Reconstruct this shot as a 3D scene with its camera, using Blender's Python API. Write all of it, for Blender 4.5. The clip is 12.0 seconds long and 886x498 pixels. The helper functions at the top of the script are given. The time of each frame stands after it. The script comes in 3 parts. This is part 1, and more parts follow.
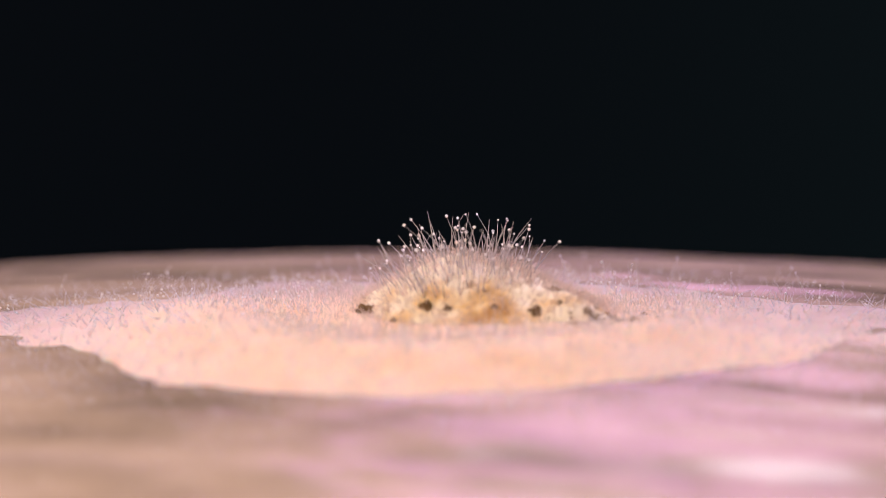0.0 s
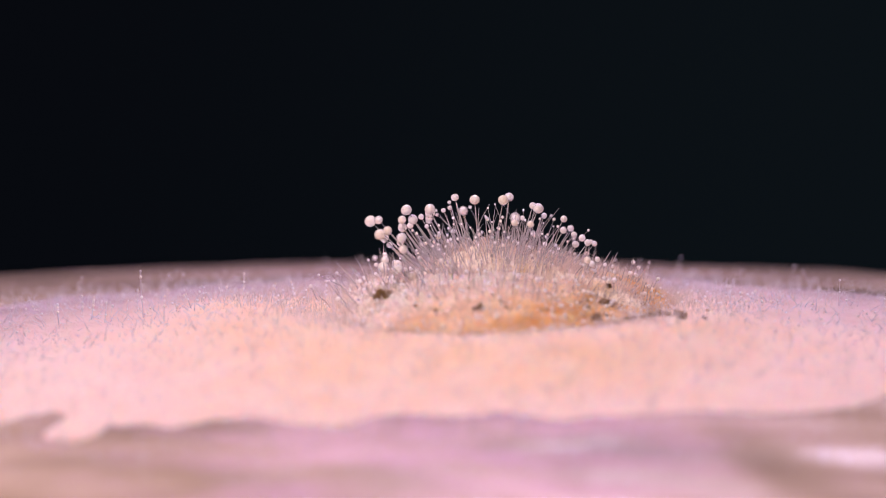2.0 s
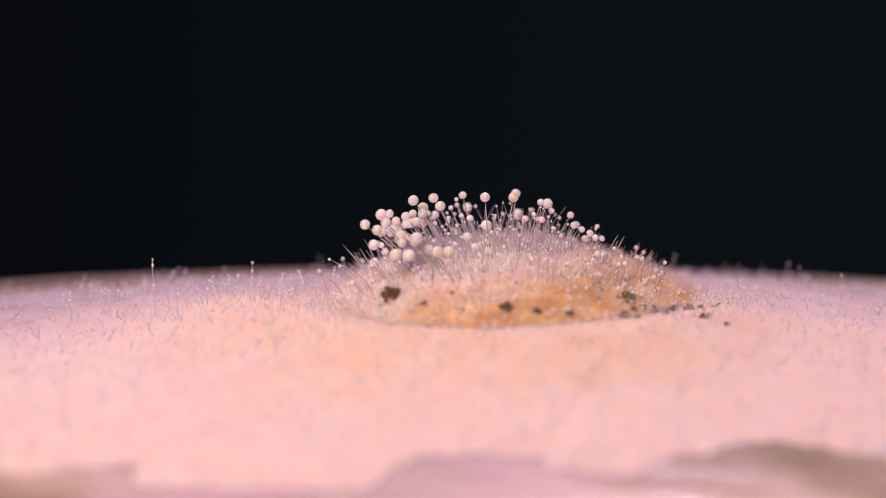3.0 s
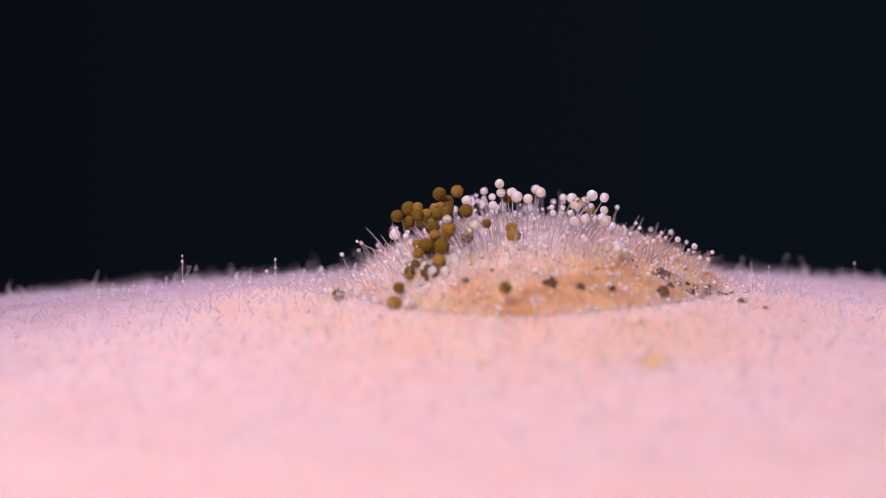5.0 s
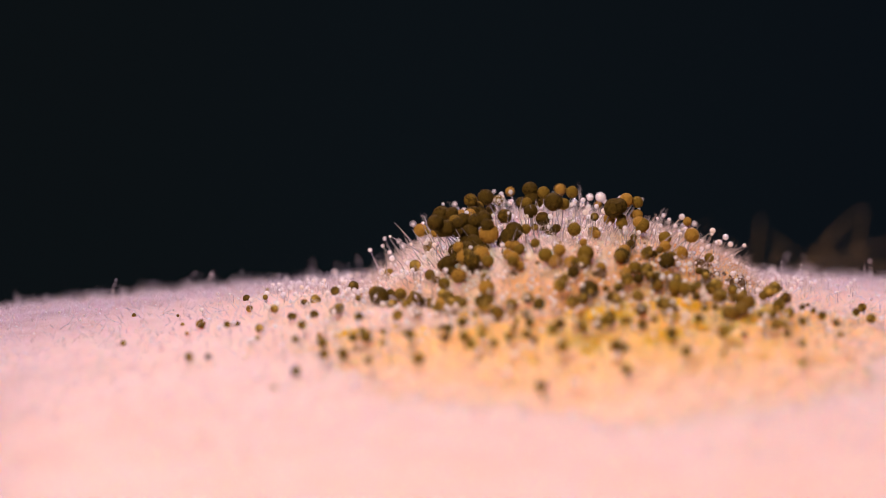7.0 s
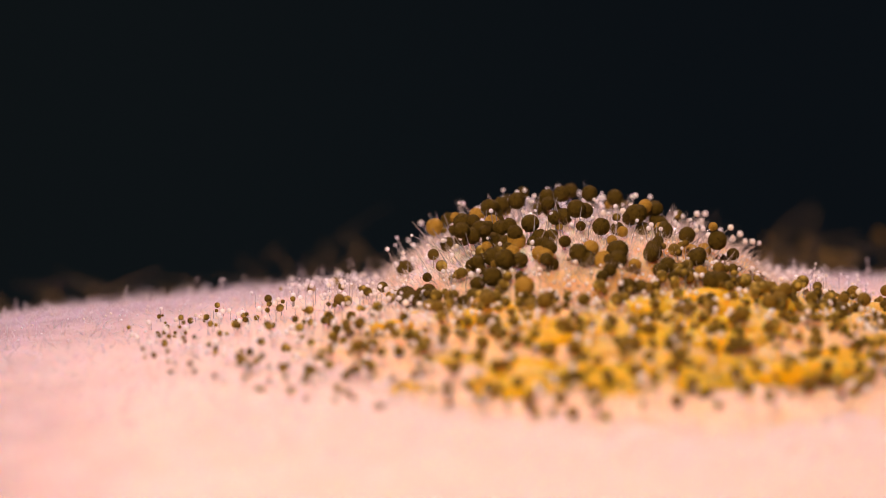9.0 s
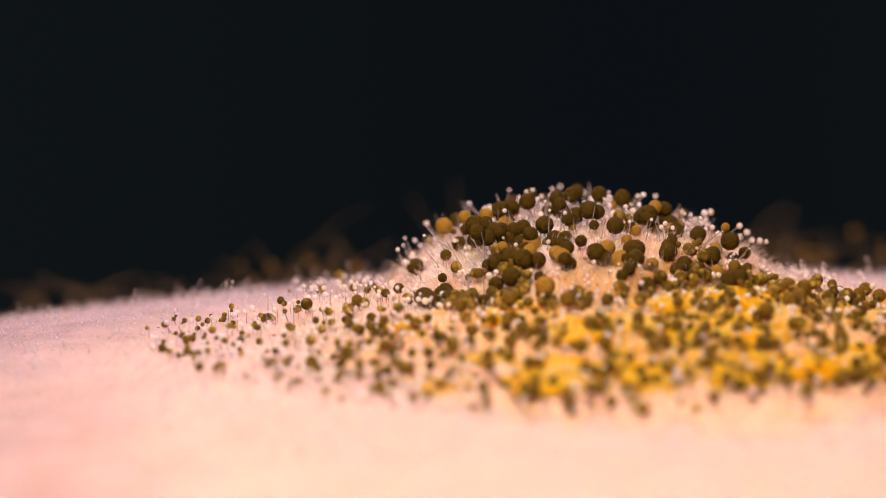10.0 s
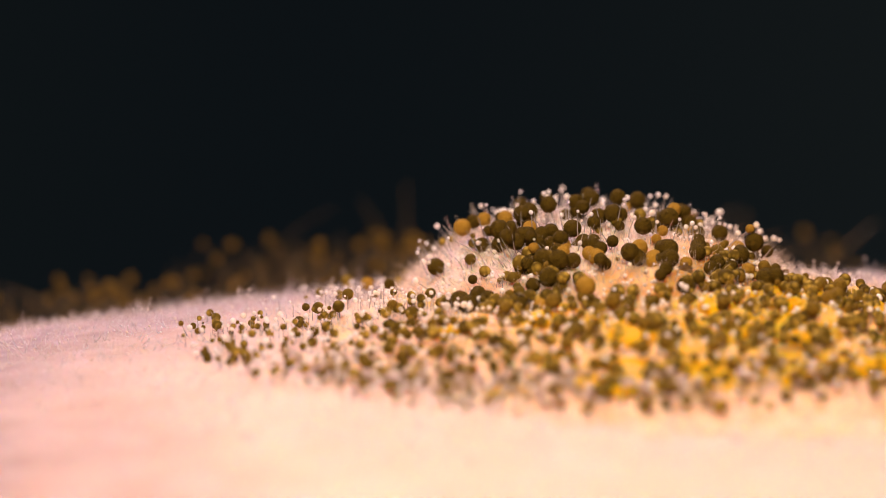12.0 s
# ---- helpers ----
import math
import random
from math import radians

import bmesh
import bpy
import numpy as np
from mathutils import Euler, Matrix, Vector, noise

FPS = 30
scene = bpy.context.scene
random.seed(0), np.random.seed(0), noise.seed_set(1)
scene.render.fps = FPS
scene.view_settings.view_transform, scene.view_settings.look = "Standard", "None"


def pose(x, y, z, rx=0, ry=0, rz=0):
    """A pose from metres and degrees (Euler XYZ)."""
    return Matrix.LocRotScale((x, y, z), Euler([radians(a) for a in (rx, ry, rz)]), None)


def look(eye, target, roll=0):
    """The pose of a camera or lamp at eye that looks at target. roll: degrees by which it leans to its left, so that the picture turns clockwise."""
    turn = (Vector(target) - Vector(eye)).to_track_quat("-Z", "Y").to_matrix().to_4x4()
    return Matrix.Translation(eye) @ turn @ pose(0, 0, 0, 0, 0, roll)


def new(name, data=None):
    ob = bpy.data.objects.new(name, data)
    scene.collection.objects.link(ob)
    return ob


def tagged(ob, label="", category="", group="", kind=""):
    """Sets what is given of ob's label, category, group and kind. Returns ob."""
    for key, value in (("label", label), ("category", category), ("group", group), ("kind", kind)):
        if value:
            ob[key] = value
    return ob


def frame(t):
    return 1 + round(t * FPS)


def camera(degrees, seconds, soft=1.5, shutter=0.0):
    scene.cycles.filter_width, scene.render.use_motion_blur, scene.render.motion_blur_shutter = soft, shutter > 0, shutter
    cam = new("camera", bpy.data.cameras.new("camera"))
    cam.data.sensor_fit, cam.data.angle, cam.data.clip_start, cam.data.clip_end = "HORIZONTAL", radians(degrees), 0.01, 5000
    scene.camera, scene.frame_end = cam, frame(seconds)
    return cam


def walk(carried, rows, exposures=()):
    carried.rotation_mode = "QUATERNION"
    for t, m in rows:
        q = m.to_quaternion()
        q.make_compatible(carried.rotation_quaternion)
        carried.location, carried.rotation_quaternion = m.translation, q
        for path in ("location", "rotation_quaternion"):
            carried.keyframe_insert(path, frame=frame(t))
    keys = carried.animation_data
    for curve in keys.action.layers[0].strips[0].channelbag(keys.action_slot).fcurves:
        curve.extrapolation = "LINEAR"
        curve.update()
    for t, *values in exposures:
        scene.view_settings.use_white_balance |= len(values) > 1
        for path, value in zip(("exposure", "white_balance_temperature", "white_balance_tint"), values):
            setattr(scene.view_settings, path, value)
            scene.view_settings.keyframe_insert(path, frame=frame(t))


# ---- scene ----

MM = 0.001

# ---- camera ----
cam = camera(13.31, 12.0, soft=0.85)
cam.data.dof.use_dof = True
cam.data.dof.focus_distance = 0.0586
cam.data.dof.aperture_fstop = 98.0


def orbit_pose(dist, az, tilt, roll, u, v):
    """Eye dist mm from the colony at azimuth az (degrees); the pivot shows u mm right of and v mm below the centre."""
    a, e, r = radians(az), radians(tilt), radians(roll)
    eye = Vector((-math.sin(a) * math.cos(e), -math.cos(a) * math.cos(e), math.sin(e))) * dist
    right = Vector((math.cos(a), -math.sin(a), 0))
    up = right.cross(-eye.normalized())
    uu, vv = u * math.cos(r) + v * math.sin(r), v * math.cos(r) - u * math.sin(r)
    return look(eye * MM, (up * vv - right * uu) * MM, roll)


# seconds, distance (mm), azimuth, tilt, roll, pivot to the right of and below the centre (mm)
ORBIT = [(0.0, 57.9, -16.0, 9.5, -0.8, 0.28, 0.90), (1.5, 58.5, -12.0, 9.0, -0.6, 0.66, 0.94), (3.0, 59.3, -8.0, 8.4, -0.2, 0.88, 0.97),
         (5.0, 59.7, -2.8, 7.5, -0.2, 1.26, 1.02), (6.5, 59.8, 1.3, 7.3, -0.35, 1.62, 1.06), (9.0, 60.5, 8.0, 7.3, -0.4, 1.96, 1.11),
         (10.5, 60.8, 12.0, 7.3, -0.5, 2.18, 1.14), (12.0, 60.9, 16.0, 7.3, -0.6, 2.37, 1.18)]


def world_at(az, right, front, z):
    """A place (mm) given to the right of and in front of the pivot, as seen from azimuth az."""
    a = radians(az)
    return Vector((right * math.cos(a) - front * math.sin(a), -right * math.sin(a) - front * math.cos(a), z))


walk(cam, [(t, orbit_pose(*row)) for t, *row in ORBIT],
     [(0.0, 0.08, 6850, 14), (1.5, -0.02, 5950, 31), (2.5, -0.12, 7000, 28), (5.0, -0.22, 6150, 34), (6.5, -0.14, 6800, 26),
      (9.0, 0.0, 8200, 25), (12.0, 0.20, 9100, 19)])

# ---- light ----
world = bpy.data.worlds.new("dark room")
scene.world = world
world.use_nodes = True
back = world.node_tree.nodes["Background"]
back.inputs[1].default_value = 0.0105


def room_tone():
    """The dark room behind: bluish black, a little lighter to one side."""
    n, l = world.node_tree.nodes, world.node_tree.links
    co, sep, mp, tone = (n.new("ShaderNode" + kind) for kind in ("TexCoord", "SeparateXYZ", "MapRange", "ValToRGB"))
    mp.inputs[1].default_value, mp.inputs[2].default_value = -0.4, 0.4
    els = tone.color_ramp.elements
    els[0].position, els[0].color = 0.1, (0.21, 0.30, 0.43, 1)
    els[1].position, els[1].color = 1.0, (0.42, 0.74, 1.0, 1)
    for at_x, color in ((0.40, (0.32, 0.58, 0.72, 1)), (0.52, (0.32, 0.62, 0.84, 1)), (0.75, (0.25, 0.50, 0.78, 1))):
        els.new(at_x).color = color
    tone.color_ramp.interpolation = "EASE"
    l.new(co.outputs["Generated"], sep.inputs[0])
    l.new(sep.outputs[0], mp.inputs[0])
    l.new(mp.outputs[0], tone.inputs[0])
    l.new(tone.outputs[0], back.inputs[0])


room_tone()


def area_lamp(name, eye, target, size, power, color):
    data = bpy.data.lights.new(name, "AREA")
    data.shape, data.size, data.energy, data.color = "DISK", size * MM, power, color
    ob = new(name, data)
    ob.matrix_world = look(Vector(eye) * MM, Vector(target) * MM)
    return ob


area_lamp("lamp_back", (-6, 80, 100), (0, 0, 0), 50, 0.140, (0.82, 0.71, 1.0))
area_lamp("lamp_front", (-16, -48, 44), (0, 0, 0), 34, 0.043, (1.0, 0.81, 0.65))
area_lamp("lamp_violet", (-22, 104, 44), (0, 0, 0), 34, 0.0085, (0.95, 0.42, 1.0))


# ---- materials ----
def material(name):
    m = bpy.data.materials.new(name)
    m.use_nodes = True
    n = m.node_tree.nodes
    return m, n, m.node_tree.links, n["Principled BSDF"]


def noise_node(n, l, scale, detail=4.0, rough=0.55, coords="Object", stretch=1.0):
    co = n.new("ShaderNodeTexCoord")
    tex = n.new("ShaderNodeTexNoise")
    tex.inputs["Scale"].default_value, tex.inputs["Detail"].default_value = scale, detail
    tex.inputs["Roughness"].default_value = rough
    if stretch == 1.0:
        l.new(co.outputs[coords], tex.inputs["Vector"])
    else:
        mapping = n.new("ShaderNodeMapping")
        mapping.inputs["Scale"].default_value = (1 / stretch, 1, 1)
        l.new(co.outputs[coords], mapping.inputs["Vector"])
        l.new(mapping.outputs[0], tex.inputs["Vector"])
    return tex


def ramp(n, l, fac, stops):
    r = n.new("ShaderNodeValToRGB")
    els = r.color_ramp.elements
    while len(els) < len(stops):
        els.new(0.5)
    for el, (p, c) in zip(els, stops):
        el.position, el.color = p, (*c, 1)
    l.new(fac, r.inputs[0])
    return r.outputs[0]


def bump(n, l, height, distance, strength, bsdf):
    b = n.new("ShaderNodeBump")
    b.inputs["Distance"].default_value, b.inputs["Strength"].default_value = distance, strength
    l.new(height, b.inputs["Height"])
    l.new(b.outputs[0], bsdf.inputs["Normal"])


def surface(name, stops, scale, rough, fine=6000, relief=0.00004, strength=0.6, coat=0.0, sub=0.0, spec=0.5, stretch=1.0, detail=3.0):
    m, n, l, p = material(name)
    big = noise_node(n, l, scale, stretch=stretch)
    l.new(ramp(n, l, big.outputs[0], stops), p.inputs["Base Color"])
    p.inputs["Roughness"].default_value = rough
    p.inputs["Coat Weight"].default_value = coat
    p.inputs["Coat Roughness"].default_value = 0.12
    p.inputs["Specular IOR Level"].default_value = spec
    if sub:
        p.inputs["Subsurface Weight"].default_value = sub
        p.inputs["Subsurface Radius"].default_value = (1.0, 0.6, 0.4)
        p.inputs["Subsurface Scale"].default_value = 0.0003
    small = noise_node(n, l, fine, detail, stretch=stretch)
    bump(n, l, small.outputs[0], relief, strength, p)
    return m


M_FRUIT = surface("wet fruit flesh", [(0.32, (0.22, 0.17, 0.12)), (0.5, (0.42, 0.32, 0.24)), (0.66, (0.60, 0.46, 0.37))], 380, 0.25, 560, 0.0006, 0.55, spec=0.13, stretch=1.9, detail=1.5)


def layered(name, low, high, rim, band, scale, fine=13000):
    """Two-tone felt: from low and high to the rim colour with the height (mm), broken up by noise."""
    m, n, l, p = material(name)
    co = n.new("ShaderNodeTexCoord")
    # height, leaning so that the front and one flank count as lower
    dot = n.new("ShaderNodeVectorMath")
    dot.operation = "DOT_PRODUCT"
    dot.inputs[1].default_value = (-0.22, 0.05, 1.0)
    l.new(co.outputs["Object"], dot.inputs[0])
    along = dot.outputs["Value"]
    big = noise_node(n, l, scale, 5.0)
    wob = n.new("ShaderNodeMath")
    wob.operation = "MULTIPLY_ADD"
    wob.inputs[1].default_value = (band[1] - band[0]) * MM * 1.3
    l.new(big.outputs[0], wob.inputs[0])
    l.new(along, wob.inputs[2])
    mp = n.new("ShaderNodeMapRange")
    off = (band[1] - band[0]) * 0.65
    mp.inputs[1].default_value, mp.inputs[2].default_value = (band[0] + off) * MM, (band[1] + off) * MM
    l.new(wob.outputs[0], mp.inputs[0])
    second = noise_node(n, l, scale * 2.3, 4.0)
    inner = ramp(n, l, second.outputs[0], [(0.35, low), (0.62, high)])
    mix = n.new("ShaderNodeMix")
    mix.data_type = "RGBA"
    l.new(mp.outputs[0], mix.inputs[0])
    l.new(inner, mix.inputs[6])
    mix.inputs[7].default_value = (*rim, 1)
    l.new(mix.outputs[2], p.inputs["Base Color"])
    p.inputs["Roughness"].default_value = 0.8
    p.inputs["Specular IOR Level"].default_value = 0.25
    p.inputs["Subsurface Weight"].default_value = 0.8
    p.inputs["Subsurface Radius"].default_value = (1.0, 0.55, 0.3)
    p.inputs["Subsurface Scale"].default_value = 0.00035
    small = noise_node(n, l, fine, 4.0)
    bump(n, l, small.outputs[0], 0.00007, 1.0, p)
    return m


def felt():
    """The mat's felt: peach where the colony began, pinkish white round it, with shade painted in as greyish mauve
    towards the back.
    """
    m, n, l, p = material("mycelium felt")
    co = n.new("ShaderNodeTexCoord")
    big = noise_node(n, l, 330, 5.0)
    fine = noise_node(n, l, 1100, 4.0)

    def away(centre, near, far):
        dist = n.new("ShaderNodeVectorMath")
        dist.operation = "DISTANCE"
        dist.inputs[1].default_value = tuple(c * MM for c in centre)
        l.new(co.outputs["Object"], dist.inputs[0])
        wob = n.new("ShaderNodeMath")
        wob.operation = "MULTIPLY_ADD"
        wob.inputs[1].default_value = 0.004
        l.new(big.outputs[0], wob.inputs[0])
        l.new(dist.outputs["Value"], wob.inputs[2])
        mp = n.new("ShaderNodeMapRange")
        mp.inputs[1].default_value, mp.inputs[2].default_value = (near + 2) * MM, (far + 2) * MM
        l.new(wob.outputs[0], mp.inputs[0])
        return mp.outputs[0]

    def blend(fac, one, two):
        mix = n.new("ShaderNodeMix")
        mix.data_type = "RGBA"
        l.new(fac, mix.inputs[0])
        l.new(one, mix.inputs[6])
        l.new(two, mix.inputs[7])
        return mix.outputs[2]

    peach = ramp(n, l, fine.outputs[0], [(0.35, (0.87, 0.60, 0.41)), (0.65, (0.89, 0.66, 0.53))])
    white = ramp(n, l, fine.outputs[0], [(0.35, (0.86, 0.63, 0.56)), (0.65, (0.88, 0.67, 0.61))])
    # shade of the far slope, where front light is weaker, put into the colour
    far_shade = ramp(n, l, fine.outputs[0], [(0.35, (0.34, 0.26, 0.30)), (0.65, (0.50, 0.39, 0.45))])
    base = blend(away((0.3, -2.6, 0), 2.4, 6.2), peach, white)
    base = blend(away((1.0, -8.0, 0), 7.8, 12.5), base, far_shade)
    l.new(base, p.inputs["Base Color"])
    p.inputs["Roughness"].default_value = 0.8
    p.inputs["Specular IOR Level"].default_value = 0.25
    p.inputs["Subsurface Weight"].default_value = 0.8
    p.inputs["Subsurface Radius"].default_value = (1.0, 0.55, 0.3)
    p.inputs["Subsurface Scale"].default_value = 0.00035
    small = noise_node(n, l, 13000, 4.0)
    bump(n, l, small.outputs[0], 0.00007, 1.0, p)
    return m


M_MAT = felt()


def ringed():
    """Apron felt: peach-yellow, pink at the rim."""
    m, n, l, p = material("yellow mycelium")
    co = n.new("ShaderNodeTexCoord")
    mapping = n.new("ShaderNodeMapping")
    mapping.inputs["Location"].default_value = (-0.4 / 1.18, 3.0 / 1.27, 0)
    mapping.inputs["Scale"].default_value = (1000 / 1.18, 1000 / 1.27, 0)
    l.new(co.outputs["Object"], mapping.inputs["Vector"])
    ln = n.new("ShaderNodeVectorMath")
    ln.operation = "LENGTH"
    l.new(mapping.outputs[0], ln.inputs[0])
    tex = noise_node(n, l, 520, 5.0)
    wob = n.new("ShaderNodeMath")
    wob.operation = "MULTIPLY_ADD"
    wob.inputs[1].default_value = 2.4
    l.new(tex.outputs[0], wob.inputs[0])
    l.new(ln.outputs["Value"], wob.inputs[2])
    scaled = n.new("ShaderNodeMath")
    scaled.operation = "DIVIDE"
    scaled.inputs[1].default_value = 8.0
    l.new(wob.outputs[0], scaled.inputs[0])
    base = ramp(n, l, scaled.outputs[0], [(0.28, (0.88, 0.55, 0.25)), (0.40, (0.87, 0.52, 0.13)), (0.49, (0.88, 0.54, 0.20)), (0.58, (0.88, 0.57, 0.31)), (0.68, (0.88, 0.60, 0.43)), (0.84, (0.87, 0.63, 0.53))])
    l.new(base, p.inputs["Base Color"])
    p.inputs["Roughness"].default_value = 0.7
    p.inputs["Specular IOR Level"].default_value = 0.25
    p.inputs["Subsurface Weight"].default_value = 0.8
    p.inputs["Subsurface Radius"].default_value = (1.0, 0.55, 0.2)
    p.inputs["Subsurface Scale"].default_value = 0.00030
    small = noise_node(n, l, 4000, 4.0)
    bump(n, l, small.outputs[0], 0.00012, 1.0, p)
    return m


M_APRON = ringed()


def yolk():
    """Egg-yellow to peach felt, each cushion a little different."""
    m, n, l, p = material("egg-yellow felt")
    tex = noise_node(n, l, 1500, 4.0)
    info = n.new("ShaderNodeObjectInfo")
    add = n.new("ShaderNodeMath")
    add.operation = "MULTIPLY_ADD"
    add.inputs[1].default_value = 0.5
    l.new(info.outputs["Random"], add.inputs[0])
    l.new(tex.outputs[0], add.inputs[2])
    l.new(ramp(n, l, add.outputs[0], [(0.40, (0.86, 0.43, 0.006)), (0.78, (0.87, 0.48, 0.02)), (1.0, (0.88, 0.55, 0.18))]), p.inputs["Base Color"])
    p.inputs["Roughness"].default_value = 0.7
    p.inputs["Specular IOR Level"].default_value = 0.25
    p.inputs["Subsurface Weight"].default_value = 0.8
    p.inputs["Subsurface Radius"].default_value = (1.0, 0.55, 0.15)
    p.inputs["Subsurface Scale"].default_value = 0.0003
    small = noise_node(n, l, 6000, 4.0)
    bump(n, l, small.outputs[0], 0.00010, 1.0, p)
    return m


M_YOLK = yolk()
M_MOUND = layered("white and tan mycelium", (0.66, 0.30, 0.06), (0.87, 0.57, 0.30), (0.88, 0.76, 0.73), (-0.78, -0.14), 700)
M_CORE = surface("cream mycelium", [(0.31, (0.45, 0.24, 0.09)), (0.40, (0.78, 0.55, 0.30)), (0.49, (0.90, 0.80, 0.66))], 900, 0.7, 5000, 0.00003, 0.7, spec=0.3)
M_CLOTH = surface("black cloth", [(0.3, (0.006, 0.007, 0.009)), (0.7, (0.012, 0.013, 0.016))], 60, 0.95, 1500, 0.0003, 0.5, spec=0.1)
M_DEBRIS = surface("dark rotten crumb", [(0.3, (0.075, 0.042, 0.014)), (0.6, (0.28, 0.16, 0.06))], 4000, 0.8, 9000, 0.00006, 1.0)


def grain(n, l, p, scale, relief):
    """Granules: bump and a darker gap between the grains; returns the grain's height."""
    co = n.new("ShaderNodeTexCoord")
    vor = n.new("ShaderNodeTexVoronoi")
    vor.inputs["Scale"].default_value = scale
    l.new(co.outputs["Object"], vor.inputs["Vector"])
    inv = n.new("ShaderNodeMath")
    inv.operation = "SUBTRACT"
    inv.inputs[0].default_value = 1.0
    l.new(vor.outputs["Distance"], inv.inputs[1])
    bump(n, l, inv.outputs[0], relief, 1.0, p)
    p.inputs["Roughness"].default_value = 0.8
    p.inputs["Specular IOR Level"].default_value = 0.10
    return inv.outputs[0]


def spores(name, gap, face, vary=None):
    """Granular spores; with vary, each head of a crowd lies between face and that colour."""
    m, n, l, p = material(name)
    h = grain(n, l, p, 9000, 0.000007)
    base = ramp(n, l, h, [(0.42, gap), (0.8, face)])
    if vary:
        geo = n.new("ShaderNodeNewGeometry")
        tone = ramp(n, l, geo.outputs["Random Per Island"], [(0.0, (0.6, 0.6, 0.6)), (0.6, (1, 1, 1)), (1.0, vary)])
        mul = n.new("ShaderNodeMix")
        mul.data_type, mul.blend_type = "RGBA", "MULTIPLY"
        mul.inputs[0].default_value = 1.0
        l.new(base, mul.inputs[6])
        l.new(tone, mul.inputs[7])
        base = mul.outputs[2]
    l.new(base, p.inputs["Base Color"])
    return m


M_CROWD = spores("crowd of brown spores", (0.12, 0.080, 0.015), (0.38, 0.27, 0.06), (1.5, 1.5, 1.7))


M_CROWD_ONE = spores("brown spores", (0.13, 0.078, 0.014), (0.36, 0.235, 0.05))
M_BROWN = spores("ripe brown spores", (0.055, 0.036, 0.006), (0.18, 0.122, 0.022))
M_TAN_SPORES = spores("half-ripe brown spores", (0.18, 0.115, 0.018), (0.38, 0.255, 0.045))
M_OCHRE = spores("half-ripe ochre spores", (0.36, 0.20, 0.035), (0.66, 0.42, 0.10))


def clear_fibre(name, color, clear, through_light=0.5):
    """Thin fibre: gloss and diffuse, light passing through it, and partly clear."""
    m, n, l, p = material(name)
    tex = noise_node(n, l, 5000)
    col = ramp(n, l, tex.outputs[0], [(0.3, tuple(c * 0.8 for c in color)), (0.7, color)])
    l.new(col, p.inputs["Base Color"])
    p.inputs["Roughness"].default_value = 0.25
    tl = n.new("ShaderNodeBsdfTranslucent")
    l.new(col, tl.inputs[0])
    tr = n.new("ShaderNodeBsdfTransparent")
    one, two = n.new("ShaderNodeMixShader"), n.new("ShaderNodeMixShader")
    one.inputs[0].default_value, two.inputs[0].default_value = through_light, clear
    l.new(p.outputs[0], one.inputs[1])
    l.new(tl.outputs[0], one.inputs[2])
    l.new(one.outputs[0], two.inputs[1])
    l.new(tr.outputs[0], two.inputs[2])
    l.new(two.outputs[0], n["Material Output"].inputs[0])
    return m


def milky(name, color, other):
    """Milky, slightly glossy bead that light soaks through, from one colour to the other bead by bead."""
    m, n, l, p = material(name)
    tex = noise_node(n, l, 1500)
    info = n.new("ShaderNodeObjectInfo")
    geo = n.new("ShaderNodeNewGeometry")
    add = n.new("ShaderNodeMath")
    l.new(info.outputs["Random"], add.inputs[0])
    l.new(geo.outputs["Random Per Island"], add.inputs[1])
    wrap = n.new("ShaderNodeMath")
    wrap.operation = "FRACT"
    l.new(add.outputs[0], wrap.inputs[0])
    mix = n.new("ShaderNodeMix")
    mix.data_type, mix.blend_type = "RGBA", "MULTIPLY"
    mix.inputs[0].default_value = 1.0
    l.new(ramp(n, l, wrap.outputs[0], [(0.5, color), (0.95, other)]), mix.inputs[6])
    l.new(ramp(n, l, tex.outputs[0], [(0.3, (0.86, 0.85, 0.84)), (0.7, (1, 1, 1))]), mix.inputs[7])
    l.new(mix.outputs[2], p.inputs["Base Color"])
    p.inputs["Roughness"].default_value = 0.16
    p.inputs["Subsurface Weight"].default_value = 1.0
    p.inputs["Subsurface Radius"].default_value = (1.0, 0.95, 0.9)
    p.inputs["Subsurface Scale"].default_value = 0.00022
    return m




def glassy(name, color):
    """Water-clear fibre with a faint tint."""
    m, n, l, p = material(name)
    tex = noise_node(n, l, 4000)
    l.new(ramp(n, l, tex.outputs[0], [(0.3, tuple(c * 0.85 for c in color)), (0.7, color)]), p.inputs["Base Color"])
    p.inputs["Roughness"].default_value = 0.12
    p.inputs["IOR"].default_value = 1.36
    p.inputs["Transmission Weight"].default_value = 0.72
    return m


M_STALK = glassy("glassy stalk", (0.95, 0.92, 0.98))
M_HAIR = clear_fibre("pale hypha", (0.97, 0.80, 0.71), 0.15, 0.35)
M_DOWN = clear_fibre("soft down", (0.99, 0.88, 0.80), 0.45, 0.3)
M_TALL = clear_fibre("grey hypha", (0.95, 0.89, 0.95), 0.3)
M_TAN = clear_fibre("tan hypha", (0.26, 0.19, 0.09), 0.4)
M_LILAC = milky("greyish young spores", (0.55, 0.47, 0.50), (0.40, 0.30, 0.20))
M_WHITE = milky("white young spores", (0.94, 0.93, 0.99), (0.96, 0.84, 0.72))


# ---- meshes ----
def mesh_of(name, verts, faces, mat, smooth=True):
    me = bpy.data.meshes.new(name)
    me.from_pydata([tuple(v) for v in verts], [], faces)
    me.materials.append(mat)
    if smooth:
        me.polygons.foreach_set("use_smooth", [True] * len(me.polygons))
    me.update()
    return me


def child(name, me, parent, label="", kind=""):
    ob = new(name, me)
    ob.parent = parent
    return tagged(ob, label, kind=kind)


